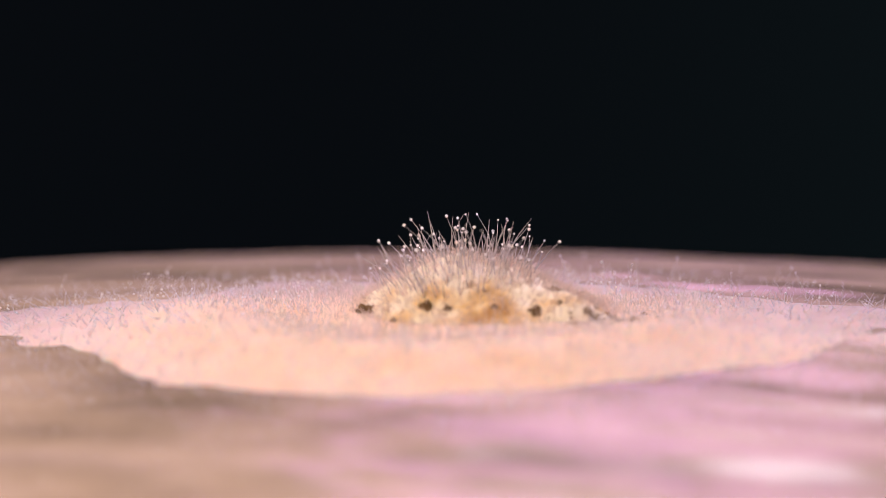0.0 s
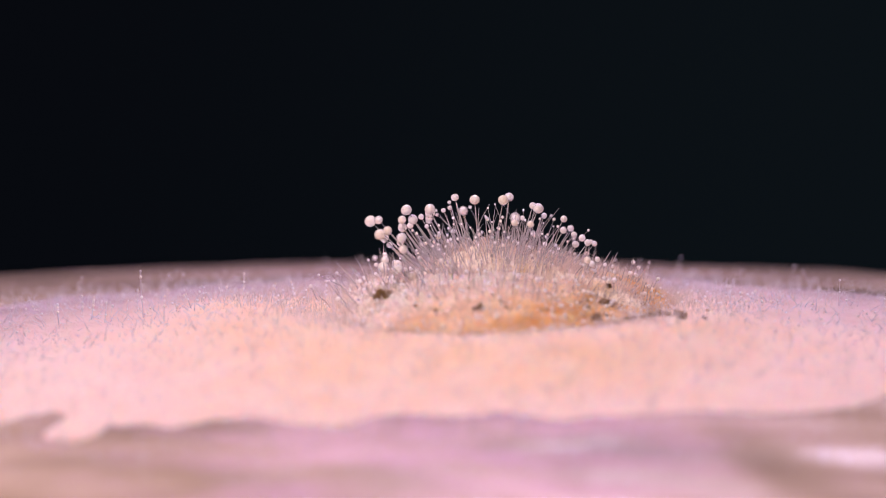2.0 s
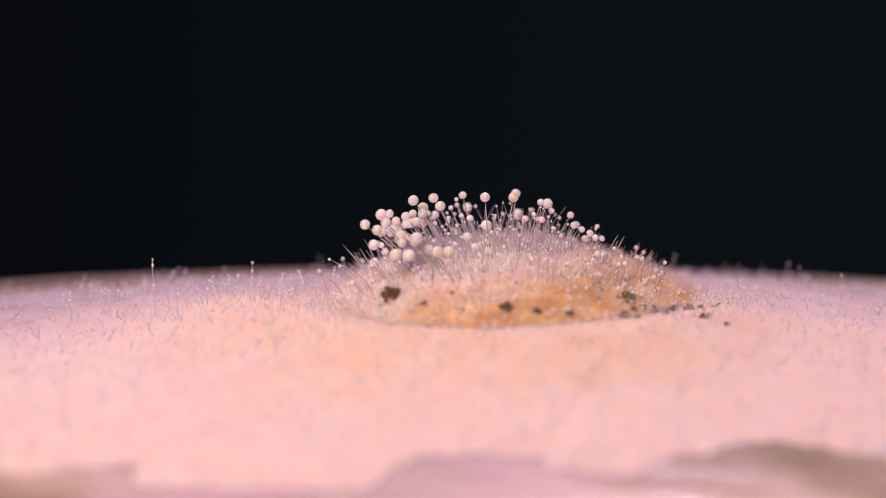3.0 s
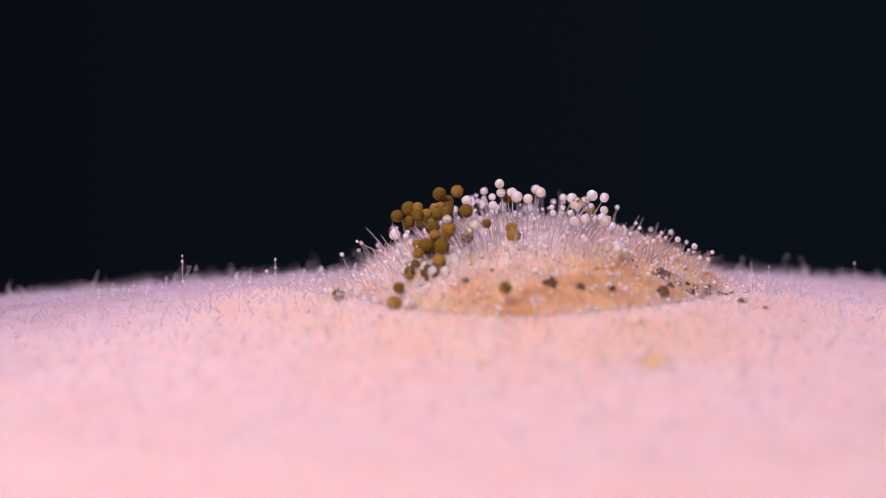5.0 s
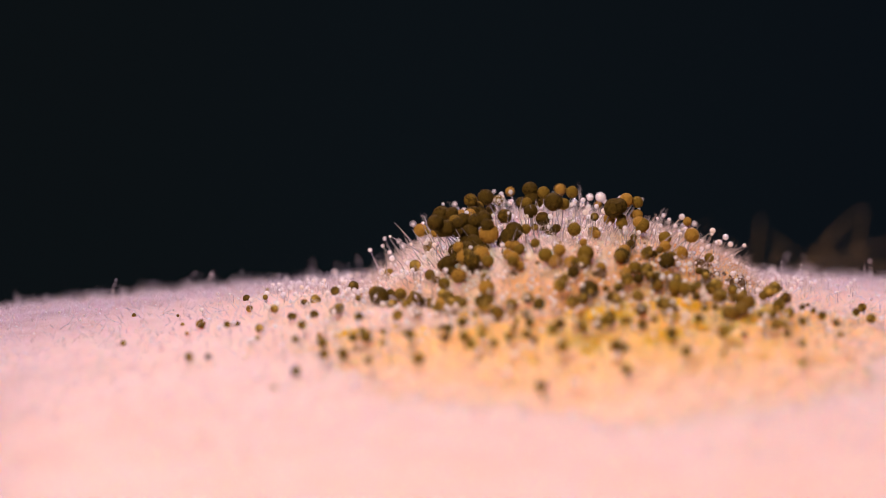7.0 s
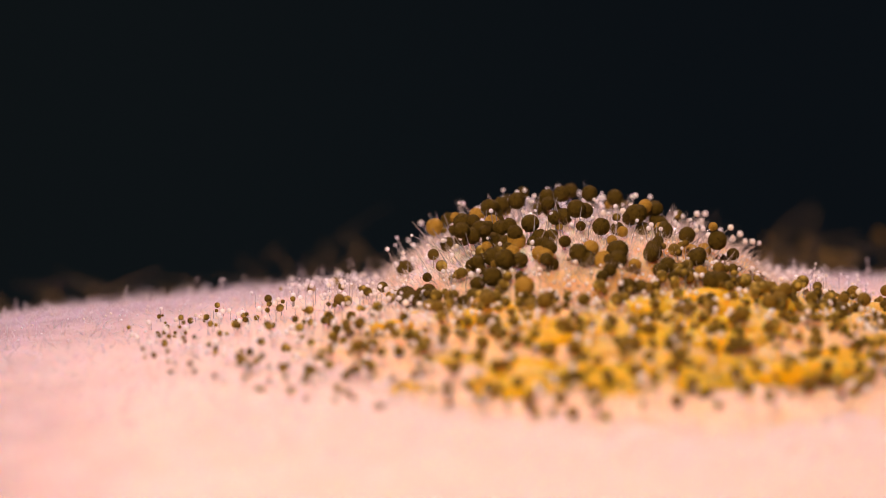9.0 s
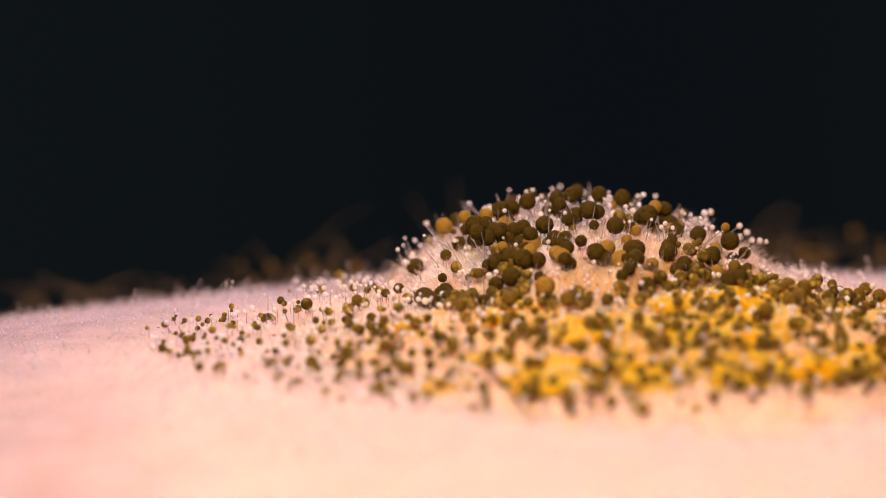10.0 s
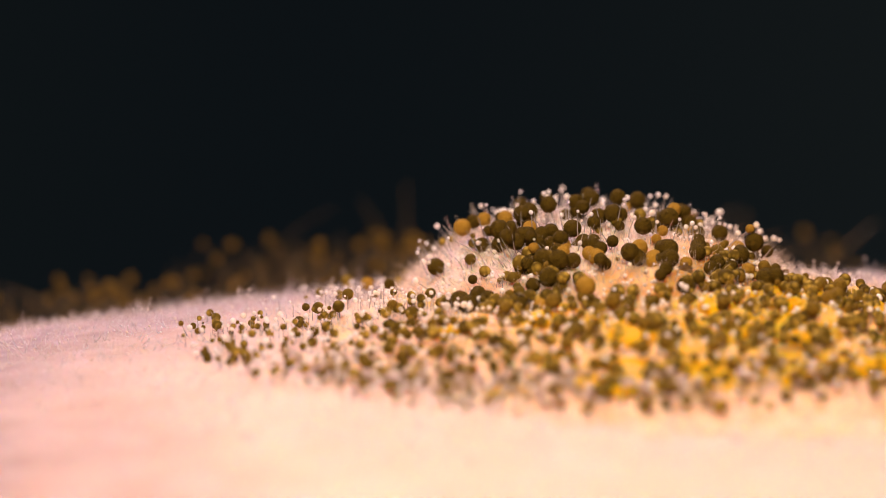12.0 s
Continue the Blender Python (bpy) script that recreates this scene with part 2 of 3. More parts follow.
def n3(x, y, s, z=0.0):
    return noise.noise(Vector((x * s, y * s, z)))


FRUIT_R = 75.0
FRUIT_LONG = 97.0   # half its length along x


def fruit_z(x, y):
    """Height (mm) of the oblong fruit's skin over the plan."""
    return FRUIT_R * (math.sqrt(max(1 - (x / FRUIT_LONG) ** 2 - (y / FRUIT_R) ** 2, 0)) - 1)


A0 = radians(-16)


def mat_top(x, y):
    u = x * math.cos(A0) - y * math.sin(A0)
    v = x * math.sin(A0) + y * math.cos(A0)
    w = n3(x, y, 0.45, 3.0) * 0.03 + n3(x, y, 1.3, 5.0) * 0.010 + n3(x, y, 3.2, 6.0) * 0.008
    rho = math.hypot(x / 4.1, y / 4.5)
    swell = 0.25 * (math.exp(-((rho - 0.95) * 4.0) ** 2) if rho > 0.95 else 0.15 + 0.85 * math.exp(-((rho - 0.95) * 4.0) ** 2)) * min(1.0, max(0.0, 0.4 - y / 3.0))
    return fruit_z(x, y) - 0.00096 * (u * u + 2.7 * v * v) - 0.0052 * max(0.0, v - 1) ** 2 - 0.0022 * max(0.0, u) ** 2 * min(1.0, max(0.0, v / 3)) + w + swell


A1 = radians(8)


def apron_top(x, y):
    r2 = ((x - 0.4) / 1.18) ** 2 + ((y + 3.0) / 1.27) ** 2
    w = n3(x, y, 0.7, 8.0) * 0.06 + n3(x, y, 2.0, 9.0) * 0.06 + n3(x, y, 5.0, 10.0) * 0.11
    right, front = x * math.cos(A1) - y * math.sin(A1), -x * math.sin(A1) - y * math.cos(A1)
    hump = 0.14 * math.exp(-((right - 1.6) / 1.7) ** 2 - ((front - 3.8) / 1.6) ** 2)
    return fruit_z(x, y) - 0.019 * r2 - 0.0001 * r2 * r2 + w + hump


def core_top(x, y):
    r2 = (x / (1.15 if x < 0 else 1.15 + 0.3 * min(x, 1.2))) ** 2 + (y / 1.25) ** 2
    w = n3(x, y, 1.6, 12.0) * 0.10 + n3(x, y, 4.0, 14.0) * 0.05
    u, v = x * math.cos(A0) - y * math.sin(A0), x * math.sin(A0) + y * math.cos(A0)
    w += 0.31 * math.exp(-((u - 1.8) / 0.85) ** 2 - ((v + 1.2) / 0.55) ** 2)
    return fruit_z(x, y) - 1.2 * (1 - math.exp(-r2 / 2.2)) - 0.02 * r2 + w


def mound_top(x, y):
    r2 = (x / (1.0 if x < 0 else 1.02 + 0.06 * min(x, 2.5))) ** 2 + (y / (1.63 if y < 0 else 1.5)) ** 2
    w = n3(x, y, 1.2, 22.0) * 0.10 + n3(x, y, 3.5, 24.0) * 0.04
    return fruit_z(x, y) - 0.072 * r2 - 0.007 * r2 * r2 + w


def sheet(name, top, radius, rings, sides, mat, depth):
    """A round body with an uneven top: polar grid, skirt and closed base."""
    verts, faces = [], []
    for i in range(rings + 1):
        r = radius * (i / rings)
        for j in range(sides):
            a = 2 * math.pi * j / sides
            x, y = r * math.cos(a), r * math.sin(a)
            verts.append((x * MM, y * MM, top(x, y) * MM))
    for i in range(rings):
        for j in range(sides):
            k = (j + 1) % sides
            faces.append((i * sides + j, (i + 1) * sides + j, (i + 1) * sides + k, i * sides + k))
    base = len(verts)
    for j in range(sides):
        v = verts[rings * sides + j]
        verts.append((v[0], v[1], v[2] - depth * MM))
    for j in range(sides):
        k = (j + 1) % sides
        faces.append((rings * sides + j, base + j, base + k, rings * sides + k))
    faces.append(tuple(reversed(range(base, base + sides))))
    return mesh_of(name, verts, faces, mat)


def needles(name, roots, mat, sides=3, segs=2):
    """Bent tapering needles: roots are (foot, way, length, radius, bend) in mm."""
    verts, faces = [], []
    for foot, way, length, rad, bend in roots:
        way = Vector(way).normalized()
        s = way.orthogonal().normalized()
        q = way.cross(s)
        b = Vector(bend)
        start = len(verts)
        for k in range(segs + 1):
            f = k / segs
            c = Vector(foot) + way * (length * f) + b * (length * f * f)
            rr = rad * (1 - 0.75 * f)
            for j in range(sides):
                a = 2 * math.pi * j / sides
                verts.append((c + s * (rr * math.cos(a)) + q * (rr * math.sin(a))) * MM)
        for k in range(segs):
            for j in range(sides):
                m = (j + 1) % sides
                o = start + k * sides
                faces.append((o + j, o + m, o + sides + m, o + sides + j))
        faces.append(tuple(start + segs * sides + j for j in range(sides)))
    return mesh_of(name, verts, faces, mat)


def ball(name, radius, mat, grain=0.0, detail=3, seed=0.0, freq=3.0, squash=1.0):
    bm = bmesh.new()
    bmesh.ops.create_icosphere(bm, subdivisions=detail, radius=1.0)
    for v in bm.verts:
        d = v.co.normalized()
        k = 1.0
        if grain:
            cell = noise.voronoi(d * freq + Vector((seed, seed, 0)))[0][0]
            k += grain * (0.6 - cell) + grain * 0.5 * noise.noise(d * 2.0 + Vector((0, seed, 3)))
        v.co = Vector((d.x, d.y, d.z * squash)) * k * radius * MM
    me = bpy.data.meshes.new(name)
    bm.to_mesh(me)
    bm.free()
    me.materials.append(mat)
    me.polygons.foreach_set("use_smooth", [True] * len(me.polygons))
    return me


# ---- setting ----
def build_table():
    s, n = 0.35, 24
    verts = [((i / n - 0.5) * 2 * s, (j / n - 0.5) * 2 * s, -0.1485 + 0.0015 * n3(i, j, 0.7)) for j in range(n + 1) for i in range(n + 1)]
    faces = [(j * (n + 1) + i, j * (n + 1) + i + 1, (j + 1) * (n + 1) + i + 1, (j + 1) * (n + 1) + i) for j in range(n) for i in range(n)]
    tagged(new("table_cloth", mesh_of("table_cloth", verts, faces, M_CLOTH)), "black cloth spread flat under the rotting fruit", "cloth", kind="structure")


def build_fruit():
    bm = bmesh.new()
    bmesh.ops.create_uvsphere(bm, u_segments=260, v_segments=480, radius=FRUIT_R)
    for v in bm.verts:
        v.co.x *= FRUIT_LONG / FRUIT_R
        if v.co.z > 0:
            x, y = v.co.x, v.co.y
            v.co.z += -0.02 + 0.035 * n3(x, y, 0.35, 1.0) + 0.025 * n3(x, y, 0.9, 2.0)
        v.co.z -= FRUIT_R
        v.co *= MM
    me = bpy.data.meshes.new("fruit")
    bm.to_mesh(me)
    bm.free()
    me.materials.append(M_FRUIT)
    me.polygons.foreach_set("use_smooth", [True] * len(me.polygons))
    tagged(new("fruit", me), "wet pinkish-brown flesh of a rotting fruit on black cloth", "fruit")


build_table()
build_fruit()

# ---- the colony's layers, which swell out of the fruit ----
LIFT_MAT = [(0.0, 0.03), (1.0, 0.07), (2.0, 0.12), (2.5, 0.16), (3.0, 0.215), (4.0, 0.33), (5.0, 0.41), (7.0, 0.43), (9.0, 0.45), (12.0, 0.46)]
LIFT_APRON = [(0.0, -0.30), (2.0, 0.0), (3.5, 0.20), (5.0, 0.37), (5.6, 0.48), (6.2, 0.59), (7.0, 0.66), (9.0, 0.78), (12.0, 0.85)]
LIFT_CORE = [(0.0, 0.78), (1.5, 0.96), (2.5, 1.02), (5.0, 1.12), (12.0, 1.15)]
LIFT_MOUND = [(0.0, -0.80), (1.0, 0.10), (1.7, 0.62), (2.5, 0.90), (3.0, 1.02), (4.0, 1.22), (5.5, 1.42), (7.0, 1.52), (9.0, 1.61), (12.0, 1.68)]


def at(table, t):
    return float(np.interp(t, [r[0] for r in table], [r[1] for r in table]))


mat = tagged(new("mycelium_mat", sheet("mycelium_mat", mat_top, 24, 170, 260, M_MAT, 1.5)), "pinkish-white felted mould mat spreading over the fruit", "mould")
apron = tagged(new("yellow_mycelium", sheet("yellow_mycelium", apron_top, 12, 170, 420, M_APRON, 1.0)), "egg-yellow mould growth swelling round the central mound", "mould")
core = tagged(new("mycelium_core", sheet("mycelium_core", core_top, 3.5, 50, 100, M_CORE, 1.0)), "small cream mould cushion with glassy needles", "mould")
mound = tagged(new("mycelium_mound", sheet("mycelium_mound", mound_top, 6.2, 90, 130, M_MOUND, 1.0)), "broad white and tan cottony mould mound", "mould")


def slope(top, x, y):
    e = 0.05
    return Vector((top(x - e, y) - top(x + e, y), top(x, y - e) - top(x, y + e), 2 * e)).normalized()


def fuzz(top, count, rmin, rmax, length, rad, rng, lean=0.5, power=0.5):
    out = []
    for _ in range(count):
        r = rmin + (rmax - rmin) * rng.random() ** power
        a = rng.uniform(0, 2 * math.pi)
        x, y = r * math.cos(a), r * math.sin(a)
        n = slope(top, x, y) + Vector((rng.gauss(0, lean), rng.gauss(0, lean), rng.gauss(0, lean * 0.4)))
        if n.z < 0.05:
            n.z = 0.05
        ln = length * rng.uniform(0.35, 1.0)
        out.append(((x, y, top(x, y) - 0.02), n, ln, rad * rng.uniform(0.6, 1.2), (rng.gauss(0, 0.2), rng.gauss(0, 0.2), -0.05)))
    return out


rng = random.Random(4)
child("hyphae", needles("hyphae", fuzz(mat_top, 9000, 1.5, 12, 0.14, 0.006, rng, 0.6), M_HAIR), mat, "fine glassy hairs", "stuff")
child("hyphae", needles("hyphae", fuzz(apron_top, 9000, 1.2, 8, 0.20, 0.008, rng, 0.7), M_HAIR), apron, "fine pale hairs", "stuff")
child("hyphae", needles("hyphae", fuzz(core_top, 7000, 0, 3.2, 0.26, 0.008, rng), M_HAIR), core, "fine white hairs", "stuff")
child("hyphae", needles("hyphae", fuzz(mound_top, 12000, 0, 5, 0.16, 0.006, rng, 0.6), M_HAIR), mound, "fine white hairs", "stuff")


def front_fuzz(count):
    """Soft upright down on the mat round the mound."""
    out = []
    for _ in range(count):
        a = radians(rng.uniform(-215, 35))
        r = max(0.3, rng.gauss(0.62, 0.2))
        x, y = 4.1 * r * math.cos(a), 5.0 * r * math.sin(a)
        way = Vector((rng.gauss(0, 0.35), rng.gauss(0, 0.35), 1.0))
        out.append(((x, y, mat_top(x, y) - 0.02), way, rng.uniform(0.05, 0.16), 0.005, (rng.gauss(0, 0.2), rng.gauss(0, 0.2), 0)))
    return out


child("down", needles("down", front_fuzz(8000), M_DOWN), mat, "soft pale down", "stuff")
child("down", needles("down", fuzz(apron_top, 9000, 2.0, 8.5, 0.22, 0.006, rng, 0.4), M_DOWN), apron, "soft pale down", "stuff")
child("down", needles("down", fuzz(mound_top, 4000, 0, 2.5, 0.24, 0.006, rng, 0.35) + fuzz(mound_top, 2200, 1.2, 4.6, 0.14, 0.006, rng, 0.5, 0.7) + fuzz(mound_top, 3600, 2.6, 4.8, 0.34, 0.007, rng, 0.5, 1.0), M_DOWN), mound, "soft white down", "stuff")


def specks():
    out = []
    for _ in range(32):
        a, r = radians(rng.uniform(-190, 10)), rng.uniform(1.3, 3.0)
        x, y = r * math.cos(a) * 1.08, r * math.sin(a) * 1.5
        out.append((Vector((x, y, mound_top(x, y))), rng.uniform(0.012, 0.045)))
    return out


SPECKS = specks()


def tall_hairs():
    out, drops = [], []
    for _ in range(210):
        r, a = rng.uniform(2.2, 11), rng.uniform(0, 2 * math.pi)
        x, y = r * math.cos(a), r * math.sin(a)
        way = Vector((rng.gauss(0, 0.25), rng.gauss(0, 0.25), 1)).normalized()
        ln, bend = rng.uniform(0.22, 0.62) * (1 - 0.045 * r), Vector((rng.gauss(0, 0.15), rng.gauss(0, 0.15), 0))
        foot = Vector((x, y, mat_top(x, y) - 0.02))
        out.append((foot, way, ln, 0.011, bend))
        for f in (0.55, 0.8, 1.0):
            if rng.random() < 0.5:
                drops.append((foot + way * (ln * f) + bend * (ln * f * f), rng.uniform(0.010, 0.022)))
    return out, drops


HAIRS, DROPS = tall_hairs()
for _ in range(1400):
    r, a = rng.uniform(2.6, 10), rng.uniform(0, 2 * math.pi)
    x, y = r * math.cos(a), r * math.sin(a)
    DROPS.append((Vector((x, y, mat_top(x, y) + rng.uniform(0.0, 0.14))), rng.uniform(0.008, 0.024)))
child("tall_hyphae", needles("tall_hyphae", HAIRS, M_TALL, 4, 4), mat, "upright grey hairs beaded with droplets", "stuff")


M_FROST = clear_fibre("frosty hypha", (0.95, 0.90, 0.98), 0.2, 0.3)
child("frost", needles("frost", fuzz(mat_top, 9000, 2.4, 11, 0.30, 0.009, rng, 1.1, 0.7), M_FROST), mat, "frosty white hairs lying on the felt", "stuff")


def core_needles():
    out, drops = [], []
    for i in range(190):
        r = 1.2 * math.sqrt(rng.random())
        a = rng.uniform(0, 2 * math.pi)
        x, y = r * math.cos(a), r * math.sin(a)
        way = Vector((x * 0.55 - 0.1 + rng.gauss(0, 0.12), y * 0.4 + rng.gauss(0, 0.12), 1.0))
        ln, bend = rng.uniform(0.25, 0.80), Vector((rng.gauss(0, 0.2), rng.gauss(0, 0.2), 0))
        foot = Vector((x, y, core_top(x, y) - 0.05))
        out.append((foot, way, ln, 0.014, bend))
        if rng.random() < 0.5:
            drops.append((foot + (way.normalized() + bend) * ln, rng.uniform(0.014, 0.030)))
    return out, drops


CORE_NEEDLES, CORE_DROPS = core_needles()
child("down", needles("down", fuzz(core_top, 4500, 0, 3.0, 0.20, 0.006, rng, 0.5), M_DOWN), core, "soft white down", "stuff")
child("needles", needles("needles", CORE_NEEDLES, M_STALK, 5, 3), core, "upright glassy needles", "stuff")


def mound_needles():
    out, drops = [], []
    for i in range(300):
        r = 2.45 * math.sqrt(rng.uniform(0.03, 1.0))
        a = rng.uniform(0, 2 * math.pi)
        x, y = r * math.cos(a) * 1.08, r * math.sin(a)
        way = (slope(mound_top, x, y) + Vector((x * 0.12, y * 0.12, 0.5)) + Vector((rng.gauss(0, 0.28), rng.gauss(0, 0.28), 0))).normalized()
        ln, bend = rng.uniform(0.15, 0.58) * (1 - 0.16 * max(0.0, x)), Vector((rng.gauss(0, 0.12), rng.gauss(0, 0.12), 0))
        foot = Vector((x, y, mound_top(x, y) - 0.04))
        out.append((foot, way, ln, 0.015, bend))
        if rng.random() < 0.25:
            drops.append((foot + (way + bend) * ln, rng.uniform(0.022, 0.042)))
    return out, drops


SPIKES, BEADS = mound_needles()
for _ in range(620):
    r, a = 3.3 * math.sqrt(rng.random()), rng.uniform(-math.pi, 0.2)
    x, y = r * math.cos(a) * 1.08, r * math.sin(a) * 1.3
    BEADS.append((Vector((x, y, mound_top(x, y) + rng.uniform(0.0, 0.10))), rng.uniform(0.012, 0.036)))
child("needles", needles("needles", SPIKES, M_STALK, 5, 2), mound, "glassy bristles", "stuff")

# ---- spore stalks on the mound ----
MOVES = []


def build_beaded_hairs():
    """Tall hairs, some forked, hung with droplets, that stand beside the mound until the mat overgrows them."""
    rng = random.Random(52)
    roots, drops = [], []
    for i in range(28):
        right = rng.uniform(-7.0, -2.6)
        p = world_at(-6, right, rng.uniform(-0.8, 1.8), 0)
        foot = Vector((p.x, p.y, mat_top(p.x, p.y) - 0.05))
        ln = rng.uniform(0.22, 0.55) * (1.7 if rng.random() < 0.15 else 1.0)
        way = Vector((rng.gauss(0, 0.14), rng.gauss(0, 0.14), 1)).normalized()
        bend = Vector((rng.gauss(0, 0.1), rng.gauss(0, 0.1), 0))
        roots.append((foot, way, ln, 0.013, bend))
        top = foot + (way + bend) * ln
        for _ in range(rng.choice((0, 0, 0, 0, 3)) if ln > 0.5 else 0):
            arm = Vector((rng.gauss(0, 0.7), rng.gauss(0, 0.7), 0.8)).normalized()
            roots.append((top - way * 0.06, arm, rng.uniform(0.1, 0.24), 0.010, (0, 0, 0.2)))
            drops.append((top + arm * 0.14, rng.uniform(0.012, 0.022)))
        for f in (0.35, 0.55, 0.75, 0.9, 1.0):
            if rng.random() < 0.6:
                drops.append((foot + way * (ln * f) + bend * (ln * f * f), rng.uniform(0.012, 0.026)))
    thing = tagged(new("beaded_hyphae", needles("beaded_hyphae", roots, M_FROST, 5, 4)), "tall clear hairs hung with droplets beside the mould mound", "mould hairs", kind="stuff")
    child("dew", ball_cloud("dew", drops, ball("droplet", 1.0, M_WHITE, 0.0, 2), M_WHITE), thing, "tiny clear droplets", "stuff")
    MOVES.append((thing, [(t, pose(0, 0, z * MM)) for t, z in ((0.0, -0.55), (1.0, -0.25), (2.5, 0.12), (4.0, 0.33), (5.5, 0.36), (6.5, 0.10), (8.0, -0.40), (12.0, -0.6))]))


BALLS_WHITE = [ball("young_head", 1.0, M_WHITE, 0.0, 3), ball("young_head", 1.0, M_WHITE, 0.0, 3, squash=0.94)]
BALLS_BROWN = [ball("spore_mass", 1.0, M_CROWD_ONE, 0.05, 3, s, 6.0) for s in (2.0, 7.0, 11.0)]
UNIT_STALK = needles("stalk", [((0, 0, -1.1), (0, 0, 1), 1.1, 0.022, (0, 0, 0))], M_STALK, 6, 3)
GOLD = (1 + math.sqrt(5)) / 2
ICOSA = [Vector(v).normalized() for a in (-1, 1) for b in (-GOLD, GOLD) for v in ((0, a, b), (a, b, 0), (b, 0, a))]
HALF = math.atan(2) / 2      # half the angle between two neighbouring crusts
HALF_ROUND, FULL_ROUND = 1.2, 1.58


def crust_mesh(big, mat, seed):
    """One of twelve five-sided pieces of a granular ball, big times the young head's radius; its origin lies under it."""
    rings, sides, floor = 9, 30, big * math.cos(HALF)
    verts, faces = [], []
    for i in range(rings + 1):
        for j in range(sides):
            a = 2 * math.pi * j / sides
            edge = math.atan(math.tan(HALF) / math.cos((a + math.pi / 5) % (2 * math.pi / 5) - math.pi / 5)) + 0.02
            f = edge * i / rings
            d = Vector((math.sin(f) * math.cos(a), math.sin(f) * math.sin(a), math.cos(f)))
            r = big * (1 + 0.08 * noise.noise(d * 8 + Vector((seed, 0, 0))) + 0.08 * noise.noise(d * 19 + Vector((0, seed, 0))))
            verts.append((d * r - Vector((0, 0, floor))) * MM)
    for i in range(rings):
        for j in range(sides):
            k = (j + 1) % sides
            faces.append((i * sides + j, (i + 1) * sides + j, (i + 1) * sides + k, i * sides + k))
    faces.append(tuple(reversed(range(rings * sides, rings * sides + sides))))
    return mesh_of("spore_crust", verts, faces, mat)


def crust_turn(d, turn):
    """The turn that lays a crust on the direction d, an edge's middle towards its neighbour."""
    near = min((e for e in ICOSA if e != d), key=lambda e: (e - d).length)
    z, x = turn @ d, turn @ near
    x = (x - z * x.dot(z)).normalized()
    return Matrix((x, z.cross(x), z)).transposed().to_4x4()


CRUST_OCHRE = [crust_mesh(HALF_ROUND, M_OCHRE, s) for s in (1.0, 4.0)]
CRUST_TAN = [crust_mesh(HALF_ROUND, M_TAN_SPORES, s) for s in (2.0, 5.0)]
CRUST_DARK = [crust_mesh(FULL_ROUND, M_BROWN, s) for s in (3.0, 6.0)]
CRUST_GOLD = [crust_mesh(FULL_ROUND, M_OCHRE, s) for s in (7.0, 8.0)]
TIP_TOP = [(0.0, 1.66), (1.5, 1.84), (3.0, 1.97), (5.5, 2.09), (9.0, 2.14), (12.0, 2.15)]
TIP_FALL = [(0.0, 0.28), (1.5, 0.26), (3.0, 0.25), (5.5, 0.21), (7.0, 0.19), (9.0, 0.165), (12.0, 0.14)]


def aim(p, way, spin=0.0):
    return Matrix.Translation(Vector(p) * MM) @ Vector(way).to_track_quat("Z", "Y").to_matrix().to_4x4() @ Matrix.Rotation(spin, 4, "Z")


def surface_z(x, y, t):
    return max(mound_top(x, y) + at(LIFT_MOUND, t), core_top(x, y) + at(LIFT_CORE, t), mat_top(x, y) + at(LIFT_MAT, t), apron_top(x, y) + at(LIFT_APRON, t))


